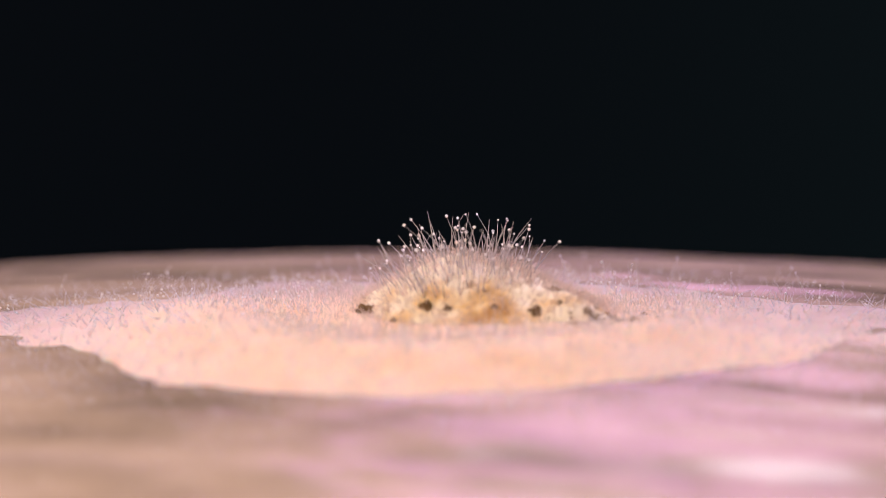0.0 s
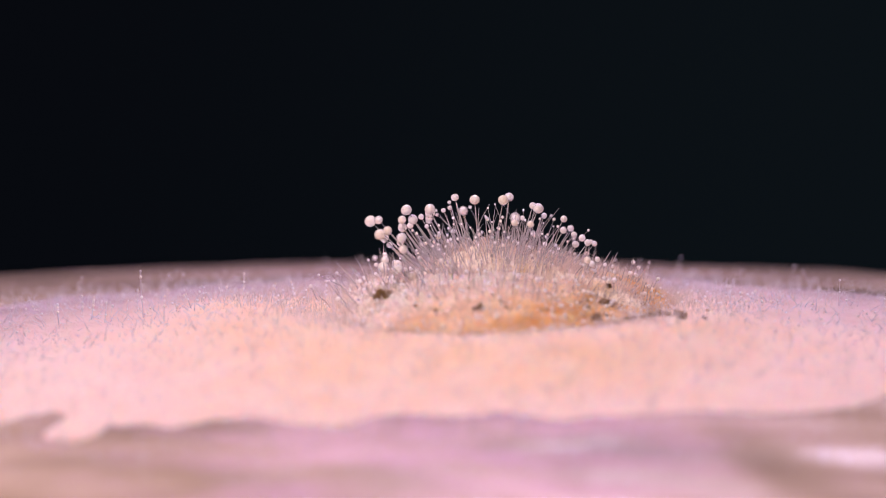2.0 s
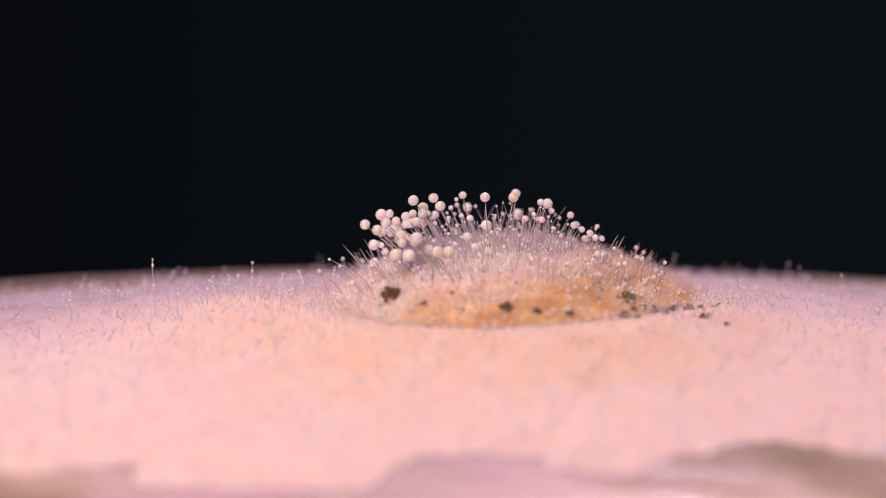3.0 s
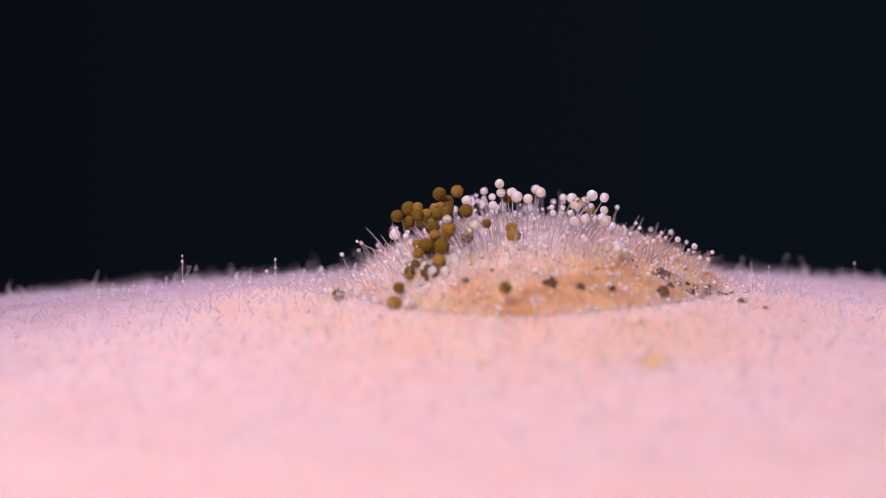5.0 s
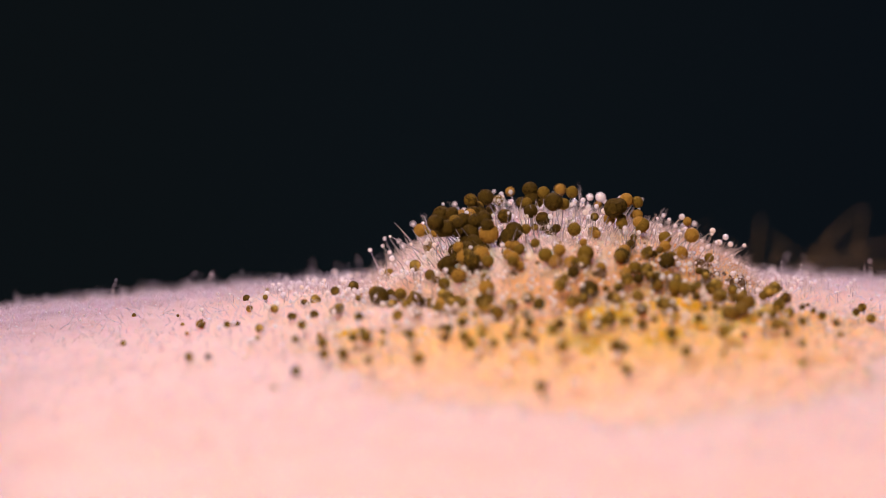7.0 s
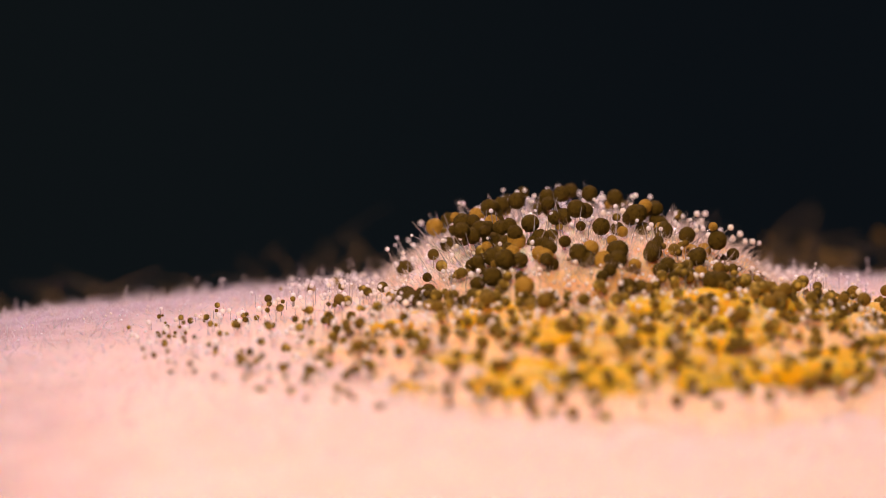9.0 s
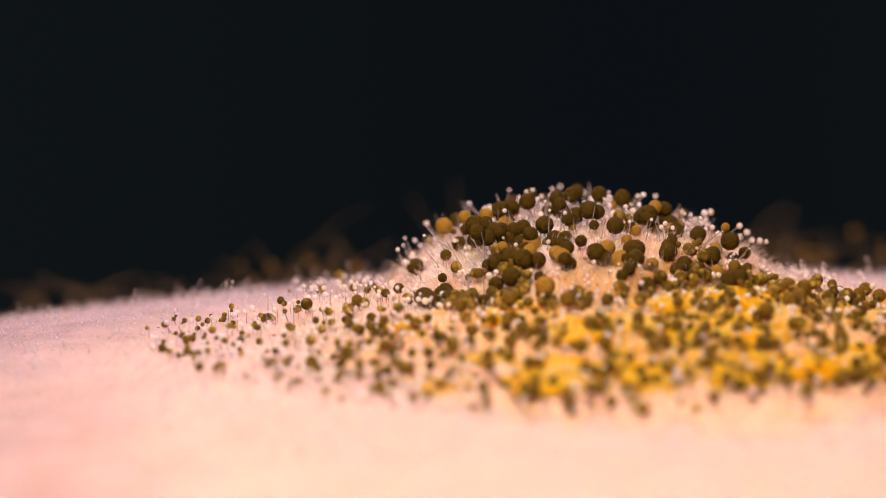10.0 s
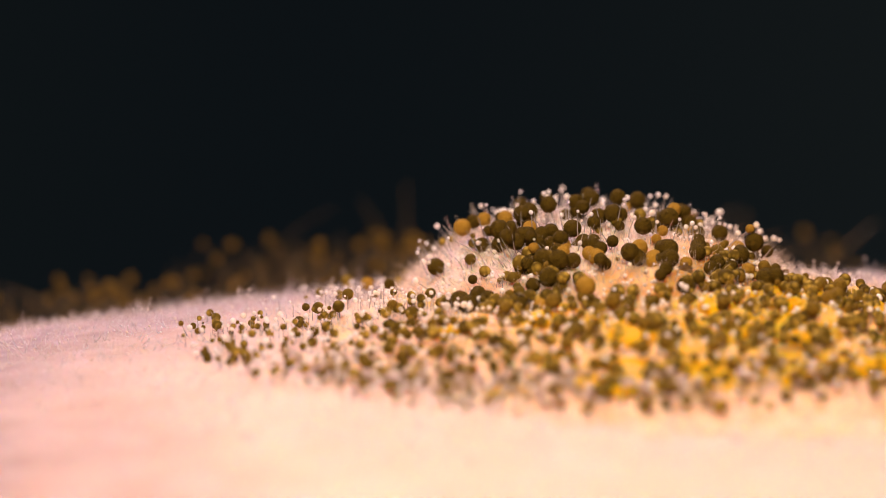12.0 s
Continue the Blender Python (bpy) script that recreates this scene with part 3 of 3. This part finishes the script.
def sporangiophore(x, y, short, radius, born, ripe, ochre, rng, hold=None, ride=None):
    """A stalk with a round head, its origin in the head; ripe spores swell out of the head at that time."""
    thing = tagged(new("sporangiophore"), "clear stalk with a round spore head on the mould mound", "mould stalk", "spore stalks on the mound")
    child("stalk", UNIT_STALK, thing)
    head = child("young_head", rng.choice(BALLS_WHITE), thing)
    head.scale = (radius,) * 3
    r2 = (x / 1.08) ** 2 + (y / 1.5) ** 2
    way = Vector((x * 0.50 + rng.gauss(0, 0.05), y * 0.45 + rng.gauss(0, 0.05), 1.0)).normalized()
    rows = []
    for t in (0.0, born - 0.5, born, born + 0.6, 2.5, 4.0, 5.5, 7.0, 9.0, 12.0):
        if rows and t <= rows[-1][0] + 0.04 or t < 0:
            continue
        spread = 0.94 + 0.06 * min(t, 9.0) / 9.0
        z = fruit_z(x, y) + at(TIP_TOP, t) - at(TIP_FALL, t) * r2 - short
        if hold is not None:
            z = hold - 0.50 * max(0.0, 1 - t / 4.5) - 0.09 * min(1.0, max(0.0, (t - 5.5) / 3.5))
        if ride is not None:
            z = surface_z(x * spread, y * spread, t) + ride
        deep = max(0.3, z - surface_z(x * spread, y * spread, t)) + radius + 0.12
        sink = deep / way.z if t < born - 0.4 else deep * 0.35 if t < born + 0.3 else 0.0
        rows.append((t, aim(Vector((x * spread, y * spread, z)) - way * sink, way)))
    MOVES.append((thing, rows))
    if ripe is not None:
        turn = Matrix.Rotation(rng.uniform(0, 6), 3, Vector((rng.gauss(0, 1), rng.gauss(0, 1), 1)).normalized())
        dark = max(5.3 + rng.uniform(0, 1.4), ripe + 0.7)
        half = CRUST_OCHRE if ochre or rng.random() < 0.3 else CRUST_TAN
        shells = [(half, HALF_ROUND, ripe - 0.8, ripe)]
        if not ochre:
            shells.append((CRUST_DARK, FULL_ROUND, dark - 0.2, dark + 0.9))
        elif rng.random() < 0.5:
            shells.append((CRUST_GOLD, FULL_ROUND, dark, dark + 1.2))
        for meshes, big, start, end in shells:
            # crusts of spores burst out of the head and close to a larger ball
            for d in ICOSA:
                crust = child("spore_crust", rng.choice(meshes), thing, "granular ripe spores")
                crust.scale = (radius,) * 3
                m = crust_turn(d, turn)
                out = Matrix.Translation((turn @ d) * (big * math.cos(HALF) * radius * MM)) @ m
                MOVES.append((crust, [(0.0, m), (start, m), (end, out), (12.0, out)]))
    return thing


def build_crown():
    rng = random.Random(21)
    for i in range(140):
        a = rng.uniform(0, 2 * math.pi)
        r = 3.3 * math.sqrt(rng.random())
        x, y = r * math.cos(a) * 1.08, r * math.sin(a) * (1.4 if i < 84 else 0.35)
        u = x * math.cos(A0) - y * math.sin(A0)
        born = max(1.1, 0.7 + (u + 2.2) * 0.2 + rng.uniform(-0.1, 0.4))
        if u < -1.7:
            born = rng.uniform(1.6, 2.6)
        if r > 2.6:
            born = rng.uniform(2.5, 5.5)
        ripe = rng.uniform(4.9, 7.6) if rng.random() < (0.5 if i < 84 else 0.56) else None
        short = abs(rng.gauss(0, 0.15)) + (0.10 if ripe is None else 0.0)
        radius = rng.uniform(0.052, 0.088) if u < 0.8 else rng.uniform(0.045, 0.065)
        if ripe is None:
            radius = rng.uniform(0.032, 0.060)
        if y < -1.3:
            # on the front face: beads close to the felt
            radius, ripe = rng.uniform(0.032, 0.055), None
            born = rng.uniform(2.0, 6.0)
        short += max(0.0, u - 0.6) * 0.2
        sporangiophore(x, y, short + (0.35 if y < -1.3 else 0.0), radius, born, ripe, rng.random() < 0.18, rng)
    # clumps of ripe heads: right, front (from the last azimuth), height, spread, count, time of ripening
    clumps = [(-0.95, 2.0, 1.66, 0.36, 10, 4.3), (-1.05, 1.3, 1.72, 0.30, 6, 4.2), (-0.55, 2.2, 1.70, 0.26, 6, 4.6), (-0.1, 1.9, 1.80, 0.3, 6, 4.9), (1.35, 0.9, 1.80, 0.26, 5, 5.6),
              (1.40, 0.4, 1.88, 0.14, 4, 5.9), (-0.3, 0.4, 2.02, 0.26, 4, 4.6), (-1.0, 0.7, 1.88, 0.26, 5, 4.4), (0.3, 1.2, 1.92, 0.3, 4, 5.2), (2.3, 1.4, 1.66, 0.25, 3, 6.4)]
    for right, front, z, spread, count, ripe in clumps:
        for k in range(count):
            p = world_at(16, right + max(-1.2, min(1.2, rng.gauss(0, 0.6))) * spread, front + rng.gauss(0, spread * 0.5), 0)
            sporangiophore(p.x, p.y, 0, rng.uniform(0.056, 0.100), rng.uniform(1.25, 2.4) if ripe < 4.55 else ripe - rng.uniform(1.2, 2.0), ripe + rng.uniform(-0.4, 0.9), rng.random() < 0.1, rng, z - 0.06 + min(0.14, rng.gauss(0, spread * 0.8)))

    # slender young stalks along the ridge
    for _ in range(44):
        x, y = rng.uniform(-2.7, 3.1), rng.gauss(-0.1, 0.45)
        sporangiophore(x, y, 0, rng.uniform(0.026, 0.050), rng.uniform(3.0, 8.6), None, False, rng, None, rng.uniform(0.16, 0.46))

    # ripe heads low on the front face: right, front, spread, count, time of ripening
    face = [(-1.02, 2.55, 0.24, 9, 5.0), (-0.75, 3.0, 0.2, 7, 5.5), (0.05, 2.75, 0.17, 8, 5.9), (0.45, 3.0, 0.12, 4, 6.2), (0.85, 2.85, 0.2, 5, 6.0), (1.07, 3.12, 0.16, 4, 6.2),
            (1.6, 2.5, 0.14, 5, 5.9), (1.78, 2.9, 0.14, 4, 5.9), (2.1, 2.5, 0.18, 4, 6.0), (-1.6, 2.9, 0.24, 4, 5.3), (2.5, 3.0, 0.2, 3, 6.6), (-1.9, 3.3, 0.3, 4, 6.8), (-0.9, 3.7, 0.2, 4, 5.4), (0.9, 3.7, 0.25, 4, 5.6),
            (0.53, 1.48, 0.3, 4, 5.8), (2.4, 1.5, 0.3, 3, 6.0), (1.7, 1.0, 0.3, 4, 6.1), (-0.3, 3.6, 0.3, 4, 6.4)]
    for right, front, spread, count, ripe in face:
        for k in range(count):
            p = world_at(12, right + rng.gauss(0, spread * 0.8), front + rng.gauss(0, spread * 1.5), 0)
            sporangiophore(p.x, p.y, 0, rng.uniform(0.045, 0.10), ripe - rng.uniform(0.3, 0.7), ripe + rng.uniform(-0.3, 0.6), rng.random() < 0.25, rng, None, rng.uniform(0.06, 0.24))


build_crown()


# ---- spore heads on the apron ----
def apron_base(x, y, t):
    return max(apron_top(x, y) + at(LIFT_APRON, t), mat_top(x, y) + at(LIFT_MAT, t), mound_top(x, y) + at(LIFT_MOUND, t))


def apron_spot(rng, front):
    a = radians(rng.uniform(-200, 20) if front else rng.uniform(20, 160))
    r = 6.5 * rng.uniform(0.06, 1.0) ** 0.6
    x, y = -0.1 + r * math.cos(a) * 1.06, -2.8 + r * math.sin(a) * 0.94
    if x > 2.0:
        y = min(y, -2.6 - abs(rng.gauss(0, 1.2)))
    return r, x, y


def build_apron_heads():
    rng = random.Random(8)
    stalk = needles("stalk", [((0, 0, -0.5), (0, 0, 1), 0.5, 0.016, (0, 0, 0))], M_STALK, 5, 2)
    for i in range(230):
        r, x, y = apron_spot(rng, True)
        young = rng.random() < (0.6 if x < -2.8 else 0.2)
        thing = tagged(new("spore_stalk"), "short stalk with a pale young head on the yellow mould" if young else "short stalk with a brown spore head on the yellow mould", "spore stalk", "spore stalks on the apron")
        child("stalk", stalk, thing)
        head = child("young_head" if young else "spore_mass", rng.choice(BALLS_WHITE if young else BALLS_BROWN), thing)
        head.scale = (rng.uniform(0.030, 0.055) if young else (0.05 + 0.07 * rng.random() ** 1.6) * (0.45 + 0.55 * min(1.0, (x + 6.8) / 5)),) * 3
        way = (slope(apron_top, x, y) + Vector((rng.gauss(0, 0.25), rng.gauss(0, 0.25), 0))).normalized()
        born = 5.6 + r * 0.42 + rng.uniform(0, 1.6) + (0.9 if x < -2.8 else 0.0)
        rise = rng.uniform(0.1, 0.3)

        def tip(t, extra):
            return aim(Vector((x, y, apron_base(x, y, t))) + way * (rise - extra), way)
        MOVES.append((thing, [(0.0, tip(0.0, 0.6)), (born - 0.9, tip(born - 0.9, 0.5)), (born, tip(born, 0.05)), (12.0, tip(12.0, 0.0))]))


def ball_cloud(name, spots, source, mat):
    """Many small heads joined into one mesh; spots are (place, radius) in mm."""
    n = len(source.vertices)
    co = np.empty(n * 3)
    source.vertices.foreach_get("co", co)
    co = co.reshape(-1, 3)
    tri = np.array([tuple(p.vertices) for p in source.polygons])
    verts = np.concatenate([co * r + np.array(p) * MM for p, r in spots])
    faces = np.concatenate([tri + i * n for i in range(len(spots))])
    return mesh_of(name, verts.tolist(), faces.tolist(), mat)


def build_small_heads():
    """The uncounted small heads, batch by batch as they come up."""
    rng = random.Random(31)
    brown = ball("small_head", 1.0, M_CROWD, 0.05, 2, 6.0, 4)
    white = ball("small_head", 1.0, M_WHITE, 0.0, 2)
    batches = [[] for _ in range(13)]
    for i in range(1650):
        r, x, y = apron_spot(rng, i % 16 > 0)
        k = min(9, max(0, int((r * 0.56 + rng.uniform(-0.15, 2.15) - (0.4 if x < -2.5 else 0.0)) / 0.62)))
        if i > 900:
            k = max(k, rng.randint(7, 12))
        batches[k].append((x, y, rng.random() < (0.72 if k < 3 else 0.30 if k > 7 else 0.50 if x < -2.8 else 0.34)))
    for k, spots in enumerate(batches):
        born = 5.0 + 0.52 * k
        thing = None
        for pale in (False, True):
            cloud = []
            roots = []
            for x, y, young in spots:
                if young != pale:
                    continue
                z = apron_base(x, y, 12.0) + rng.uniform(0.06, 0.22)
                p = Vector((x + rng.gauss(0, 0.05), y + rng.gauss(0, 0.05), z))
                cloud.append((p, rng.uniform(0.024, 0.050) if young else (0.052 + 0.062 * rng.random() ** 1.3) * (1.08 - 0.03 * math.hypot(x, y + 2.8)) * ((0.42 if k < 8 else 0.8) + (0.5 if k < 8 else 0.3) * min(1.0, (x + 6.8) / 4.5))))
                roots.append((p - Vector((rng.gauss(0, 0.06), rng.gauss(0, 0.06), 0.35)), (0, 0, 1), 0.35, 0.014, (0, 0, 0)))
            if not cloud:
                continue
            me = ball_cloud("spore_heads", cloud, white if pale else brown, M_WHITE if pale else M_CROWD)
            if thing is None:
                thing = tagged(new("spore_heads", me), "crowd of small brown and white spore heads on the yellow mould", "mould", kind="stuff")
            else:
                child("young_heads", me, thing, "tiny white heads", "stuff")
            child("stalks", needles("stalks", roots, M_STALK, 4, 1), thing, "short clear stalks", "stuff")
        if thing is None:
            continue
        MOVES.append((thing, [(0.0, pose(0, 0, -2.6 * MM)), (born - 0.9, pose(0, 0, -1.1 * MM)), (born, pose(0, 0, -0.10 * MM)), (12.0, pose(0, 0, 0))]))


def build_fringe():
    """Greyish young heads that come up last, along the apron's front edge."""
    rng = random.Random(63)
    source = ball("young_head", 1.0, M_LILAC, 0.0, 2)
    for born, count in ((10.2, 60), (10.9, 90), (11.5, 110)):
        cloud, roots = [], []
        for _ in range(count):
            a = radians(rng.uniform(-165, -30))
            r = rng.gauss(5.7, 0.35)
            x, y = 0.3 + r * math.cos(a) * 1.06, -2.8 + r * math.sin(a) * 0.95
            p = Vector((x, y, apron_base(x, y, 12.0) + rng.uniform(0.05, 0.24)))
            cloud.append((p, rng.uniform(0.035, 0.075)))
            roots.append((p - Vector((rng.gauss(0, 0.04), rng.gauss(0, 0.04), 0.3)), (0, 0, 1), 0.3, 0.012, (0, 0, 0)))
        thing = tagged(new("young_heads", ball_cloud("young_heads", cloud, source, M_LILAC)), "greyish young heads along the yellow mould's front edge", "mould", kind="stuff")
        child("stalks", needles("stalks", roots, M_STALK, 4, 1), thing, "short clear stalks", "stuff")
        MOVES.append((thing, [(0.0, pose(0, 0, -1.8 * MM)), (born - 1.0, pose(0, 0, -0.8 * MM)), (born + 0.2, pose(0, 0, -0.12 * MM)), (12.0, pose(0, 0, 0))]))


def build_foot_beads():
    """Tiny young heads that come up round the foot of the mound."""
    rng = random.Random(44)
    source = ball("young_head", 1.0, M_WHITE, 0.0, 2)
    for born, count in ((4.4, 90), (5.2, 130), (6.0, 150)):
        cloud, roots = [], []
        for _ in range(count):
            a = radians(rng.uniform(-215, 35))
            r = rng.gauss(3.15, 0.55) + 0.35 * (born - 4.3)
            x, y = r * math.cos(a) * 1.05, r * math.sin(a) * 1.25
            p = Vector((x, y, surface_z(x, y, born + 1.5) + rng.uniform(0.04, 0.16)))
            cloud.append((p, rng.uniform(0.018, 0.042)))
            roots.append((p - Vector((rng.gauss(0, 0.04), rng.gauss(0, 0.04), 0.25)), (0, 0, 1), 0.25, 0.010, (0, 0, 0)))
        thing = tagged(new("young_heads", ball_cloud("young_heads", cloud, source, M_WHITE)), "scattered tiny white young heads round the mould mound", "mould", kind="stuff")
        child("stalks", needles("stalks", roots, M_STALK, 4, 1), thing, "short clear stalks", "stuff")
        MOVES.append((thing, [(0.0, pose(0, 0, -1.6 * MM)), (born - 0.9, pose(0, 0, -0.8 * MM)), (born + 0.2, pose(0, 0, -0.12 * MM)), (born + 1.5, pose(0, 0, 0)), (9.0, pose(0, 0, 0.10 * MM)), (12.0, pose(0, 0, 0.12 * MM))]))


build_apron_heads()
build_small_heads()
build_foot_beads()
build_fringe()
build_beaded_hairs()
child("specks", ball_cloud("specks", SPECKS, ball("speck", 1.0, M_DEBRIS, 0.5, 2, 3.0, 1.5), M_DEBRIS), mound, "dark brown specks", "stuff")
child("dew", ball_cloud("dew", BEADS, ball("droplet", 1.0, M_WHITE, 0.0, 2), M_WHITE), mound, "pale beads on the bristles", "stuff")
child("dew", ball_cloud("dew", CORE_DROPS, ball("droplet", 1.0, M_WHITE, 0.0, 1), M_WHITE), core, "tiny clear droplets", "stuff")
child("dew", ball_cloud("dew", DROPS, ball("droplet", 1.0, M_WHITE, 0.0, 1), M_WHITE), mat, "tiny clear droplets", "stuff")


# ---- yellow cushions that swell through the apron ----
def cushion_mesh(seed):
    bm = bmesh.new()
    bmesh.ops.create_icosphere(bm, subdivisions=4, radius=1.0)
    for v in bm.verts:
        d = v.co.normalized()
        k = 1 + 0.35 * noise.noise(Vector((d.x * 1.3 + seed, d.y * 1.3, 0))) + 0.12 * noise.noise(d * 4 + Vector((seed, 0, 0))) + 0.05 * noise.noise(d * 11 + Vector((0, seed, 0)))
        v.co = Vector((d.x * k, d.y * k, d.z * 0.30 * k)) * MM
    me = bpy.data.meshes.new("yellow_cushion")
    bm.to_mesh(me)
    bm.free()
    me.materials.append(M_YOLK)
    me.polygons.foreach_set("use_smooth", [True] * len(me.polygons))
    return me


def build_cushions():
    rng = random.Random(77)
    meshes = [cushion_mesh(s) for s in (1.5, 3.5, 6.5, 8.5)]
    for i in range(300):
        r, x, y = apron_spot(rng, i < 294)
        if x < -2.0 + rng.gauss(0, 0.8):
            continue
        if r > 5.4:
            x, y = 0.3 + (x - 0.3) * 0.85, -2.9 + (y + 2.9) * 0.85
        if mound_top(x, y) + at(LIFT_MOUND, 12.0) > apron_top(x, y) + at(LIFT_APRON, 12.0) - 0.08 or apron_top(x, y) + at(LIFT_APRON, 12.0) < mat_top(x, y) + at(LIFT_MAT, 12.0) + 0.06:
            continue
        size = rng.uniform(0.25, 0.55)
        ob = tagged(new("yellow_cushion", rng.choice(meshes)), "soft egg-yellow cushion of mould between the spore heads", "mould", "yellow cushions")
        ob.scale = (size, size * rng.uniform(0.8, 1.2), rng.uniform(0.40, 0.65))
        spin = rng.uniform(0, 6)
        born = 5.7 + r * 0.30 + rng.uniform(0, 1.3)
        up = Vector((0.04 * (x - 0.3), 0.022 * (y + 3.0), 1.0)).normalized()

        def seat(t, sink):
            return aim(Vector((x, y, apron_base(x, y, t) - sink)), up, spin)
        MOVES.append((ob, [(0.0, seat(0.0, 0.6)), (born - 1.3, seat(born - 1.3, 0.42)), (born + 0.4, seat(born + 0.4, 0.10)), (12.0, seat(12.0, 0.08))]))


build_cushions()


# ---- dark crumbs carried on the mound's flanks ----
def crumb_mesh(seed):
    bm = bmesh.new()
    bmesh.ops.create_icosphere(bm, subdivisions=3, radius=1.0)
    for v in bm.verts:
        d = v.co.normalized()
        k = 1 + 0.5 * noise.noise(d * 1.6 + Vector((seed, 0, 0))) + 0.3 * noise.noise(d * 5 + Vector((0, seed, 0)))
        v.co = d * k * MM
    me = bpy.data.meshes.new("crumb")
    bm.to_mesh(me)
    bm.free()
    me.materials.append(M_DEBRIS)
    me.polygons.foreach_set("use_smooth", [True] * len(me.polygons))
    return me


def build_crumbs():
    rng = random.Random(5)
    meshes = [crumb_mesh(s) for s in (1.0, 4.0, 9.0)]
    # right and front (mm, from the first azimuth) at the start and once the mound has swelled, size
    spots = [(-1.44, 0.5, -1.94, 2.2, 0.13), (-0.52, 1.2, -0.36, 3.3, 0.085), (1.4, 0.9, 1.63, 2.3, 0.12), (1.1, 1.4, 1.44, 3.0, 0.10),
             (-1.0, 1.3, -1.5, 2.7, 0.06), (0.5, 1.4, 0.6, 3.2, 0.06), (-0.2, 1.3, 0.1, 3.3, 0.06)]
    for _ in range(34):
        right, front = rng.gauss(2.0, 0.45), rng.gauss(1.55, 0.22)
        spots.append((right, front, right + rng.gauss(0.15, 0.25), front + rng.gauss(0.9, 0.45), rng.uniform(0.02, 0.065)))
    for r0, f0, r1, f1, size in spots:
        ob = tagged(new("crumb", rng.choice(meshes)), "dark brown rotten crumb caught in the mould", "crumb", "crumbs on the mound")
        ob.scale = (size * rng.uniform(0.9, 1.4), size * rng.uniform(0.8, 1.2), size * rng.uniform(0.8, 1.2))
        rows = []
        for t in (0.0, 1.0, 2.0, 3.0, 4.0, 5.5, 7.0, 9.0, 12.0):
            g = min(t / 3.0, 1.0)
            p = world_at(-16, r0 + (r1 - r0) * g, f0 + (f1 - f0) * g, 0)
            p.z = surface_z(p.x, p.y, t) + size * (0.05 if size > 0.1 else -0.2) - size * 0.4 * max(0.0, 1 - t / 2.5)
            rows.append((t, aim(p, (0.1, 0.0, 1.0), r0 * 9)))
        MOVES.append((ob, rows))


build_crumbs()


# ---- tan tufts that grow up behind ----
def build_tufts():
    rng = random.Random(15)
    # plan place, spread, height, count, birth, whether the threads end in spore heads
    spots = [(-0.5, 11.8, 2.4, 1.5, 80, 10.0, True), (5.4, 11.0, 1.6, 2.4, 34, 6.4, False), (-6.0, 11.0, 2.4, 1.1, 60, 7.9, False), (-2.6, 11.5, 1.6, 2.0, 24, 8.3, False),
             (-3.2, 13.0, 0.8, 3.6, 6, 8.6, False), (0.4, 13.5, 0.6, 3.2, 5, 9.0, False), (7.0, 12.0, 1.4, 1.5, 36, 8.2, True), (-5.6, 11.6, 1.8, 0.9, 40, 10.4, True)]
    for cx, cy, spread, tall, count, born, headed in spots:
        roots, tips = [], []
        for i in range(count):
            x, y = rng.gauss(0, spread * 0.6), rng.gauss(0, 0.6)
            way = Vector((rng.gauss(0, 0.3 if headed else 0.75), rng.gauss(0, 0.2), 1)).normalized()
            bend = Vector((rng.gauss(0, 0.3 if headed else 0.5), 0, -0.1 if headed else -0.25))
            ln = tall * rng.uniform(0.5, 1.0)
            roots.append(((x, y, -0.6), way, ln + 0.6, 0.05 if headed else 0.055 if tall < 3 else 0.03, bend))
            tips.append(Vector((x, y, -0.6)) + (way + bend) * (ln + 0.6))
        thing = tagged(new("mould_tuft", needles("mould_tuft", roots, M_TAN, 5, 6)), "loose tuft of tan mould threads with round spore heads" if headed else "loose tuft of thin curved tan mould threads", "mould tuft", "tufts behind")
        for p in tips:
            if headed and rng.random() < 0.7:
                h = child("spore_mass", rng.choice(BALLS_BROWN), thing)
                h.location = p * MM
                h.scale = (rng.uniform(0.05, 0.095),) * 3
        z = fruit_z(cx, cy)
        MOVES.append((thing, [(0.0, pose(cx * MM, cy * MM, (z - tall - 2.5) * MM)), (born - 1.2, pose(cx * MM, cy * MM, (z - tall - 1.5) * MM)), (born + 0.4, pose(cx * MM, cy * MM, (z - 0.1) * MM)), (12.0, pose(cx * MM, cy * MM, z * MM))]))


build_tufts()


# ---- what moves ----
def motions():
    for layer, table in ((mat, LIFT_MAT), (apron, LIFT_APRON), (core, LIFT_CORE), (mound, LIFT_MOUND)):
        walk(layer, [(t, pose(0, 0, z * MM)) for t, z in table])
    for thing, rows in MOVES:
        walk(thing, rows)


motions()
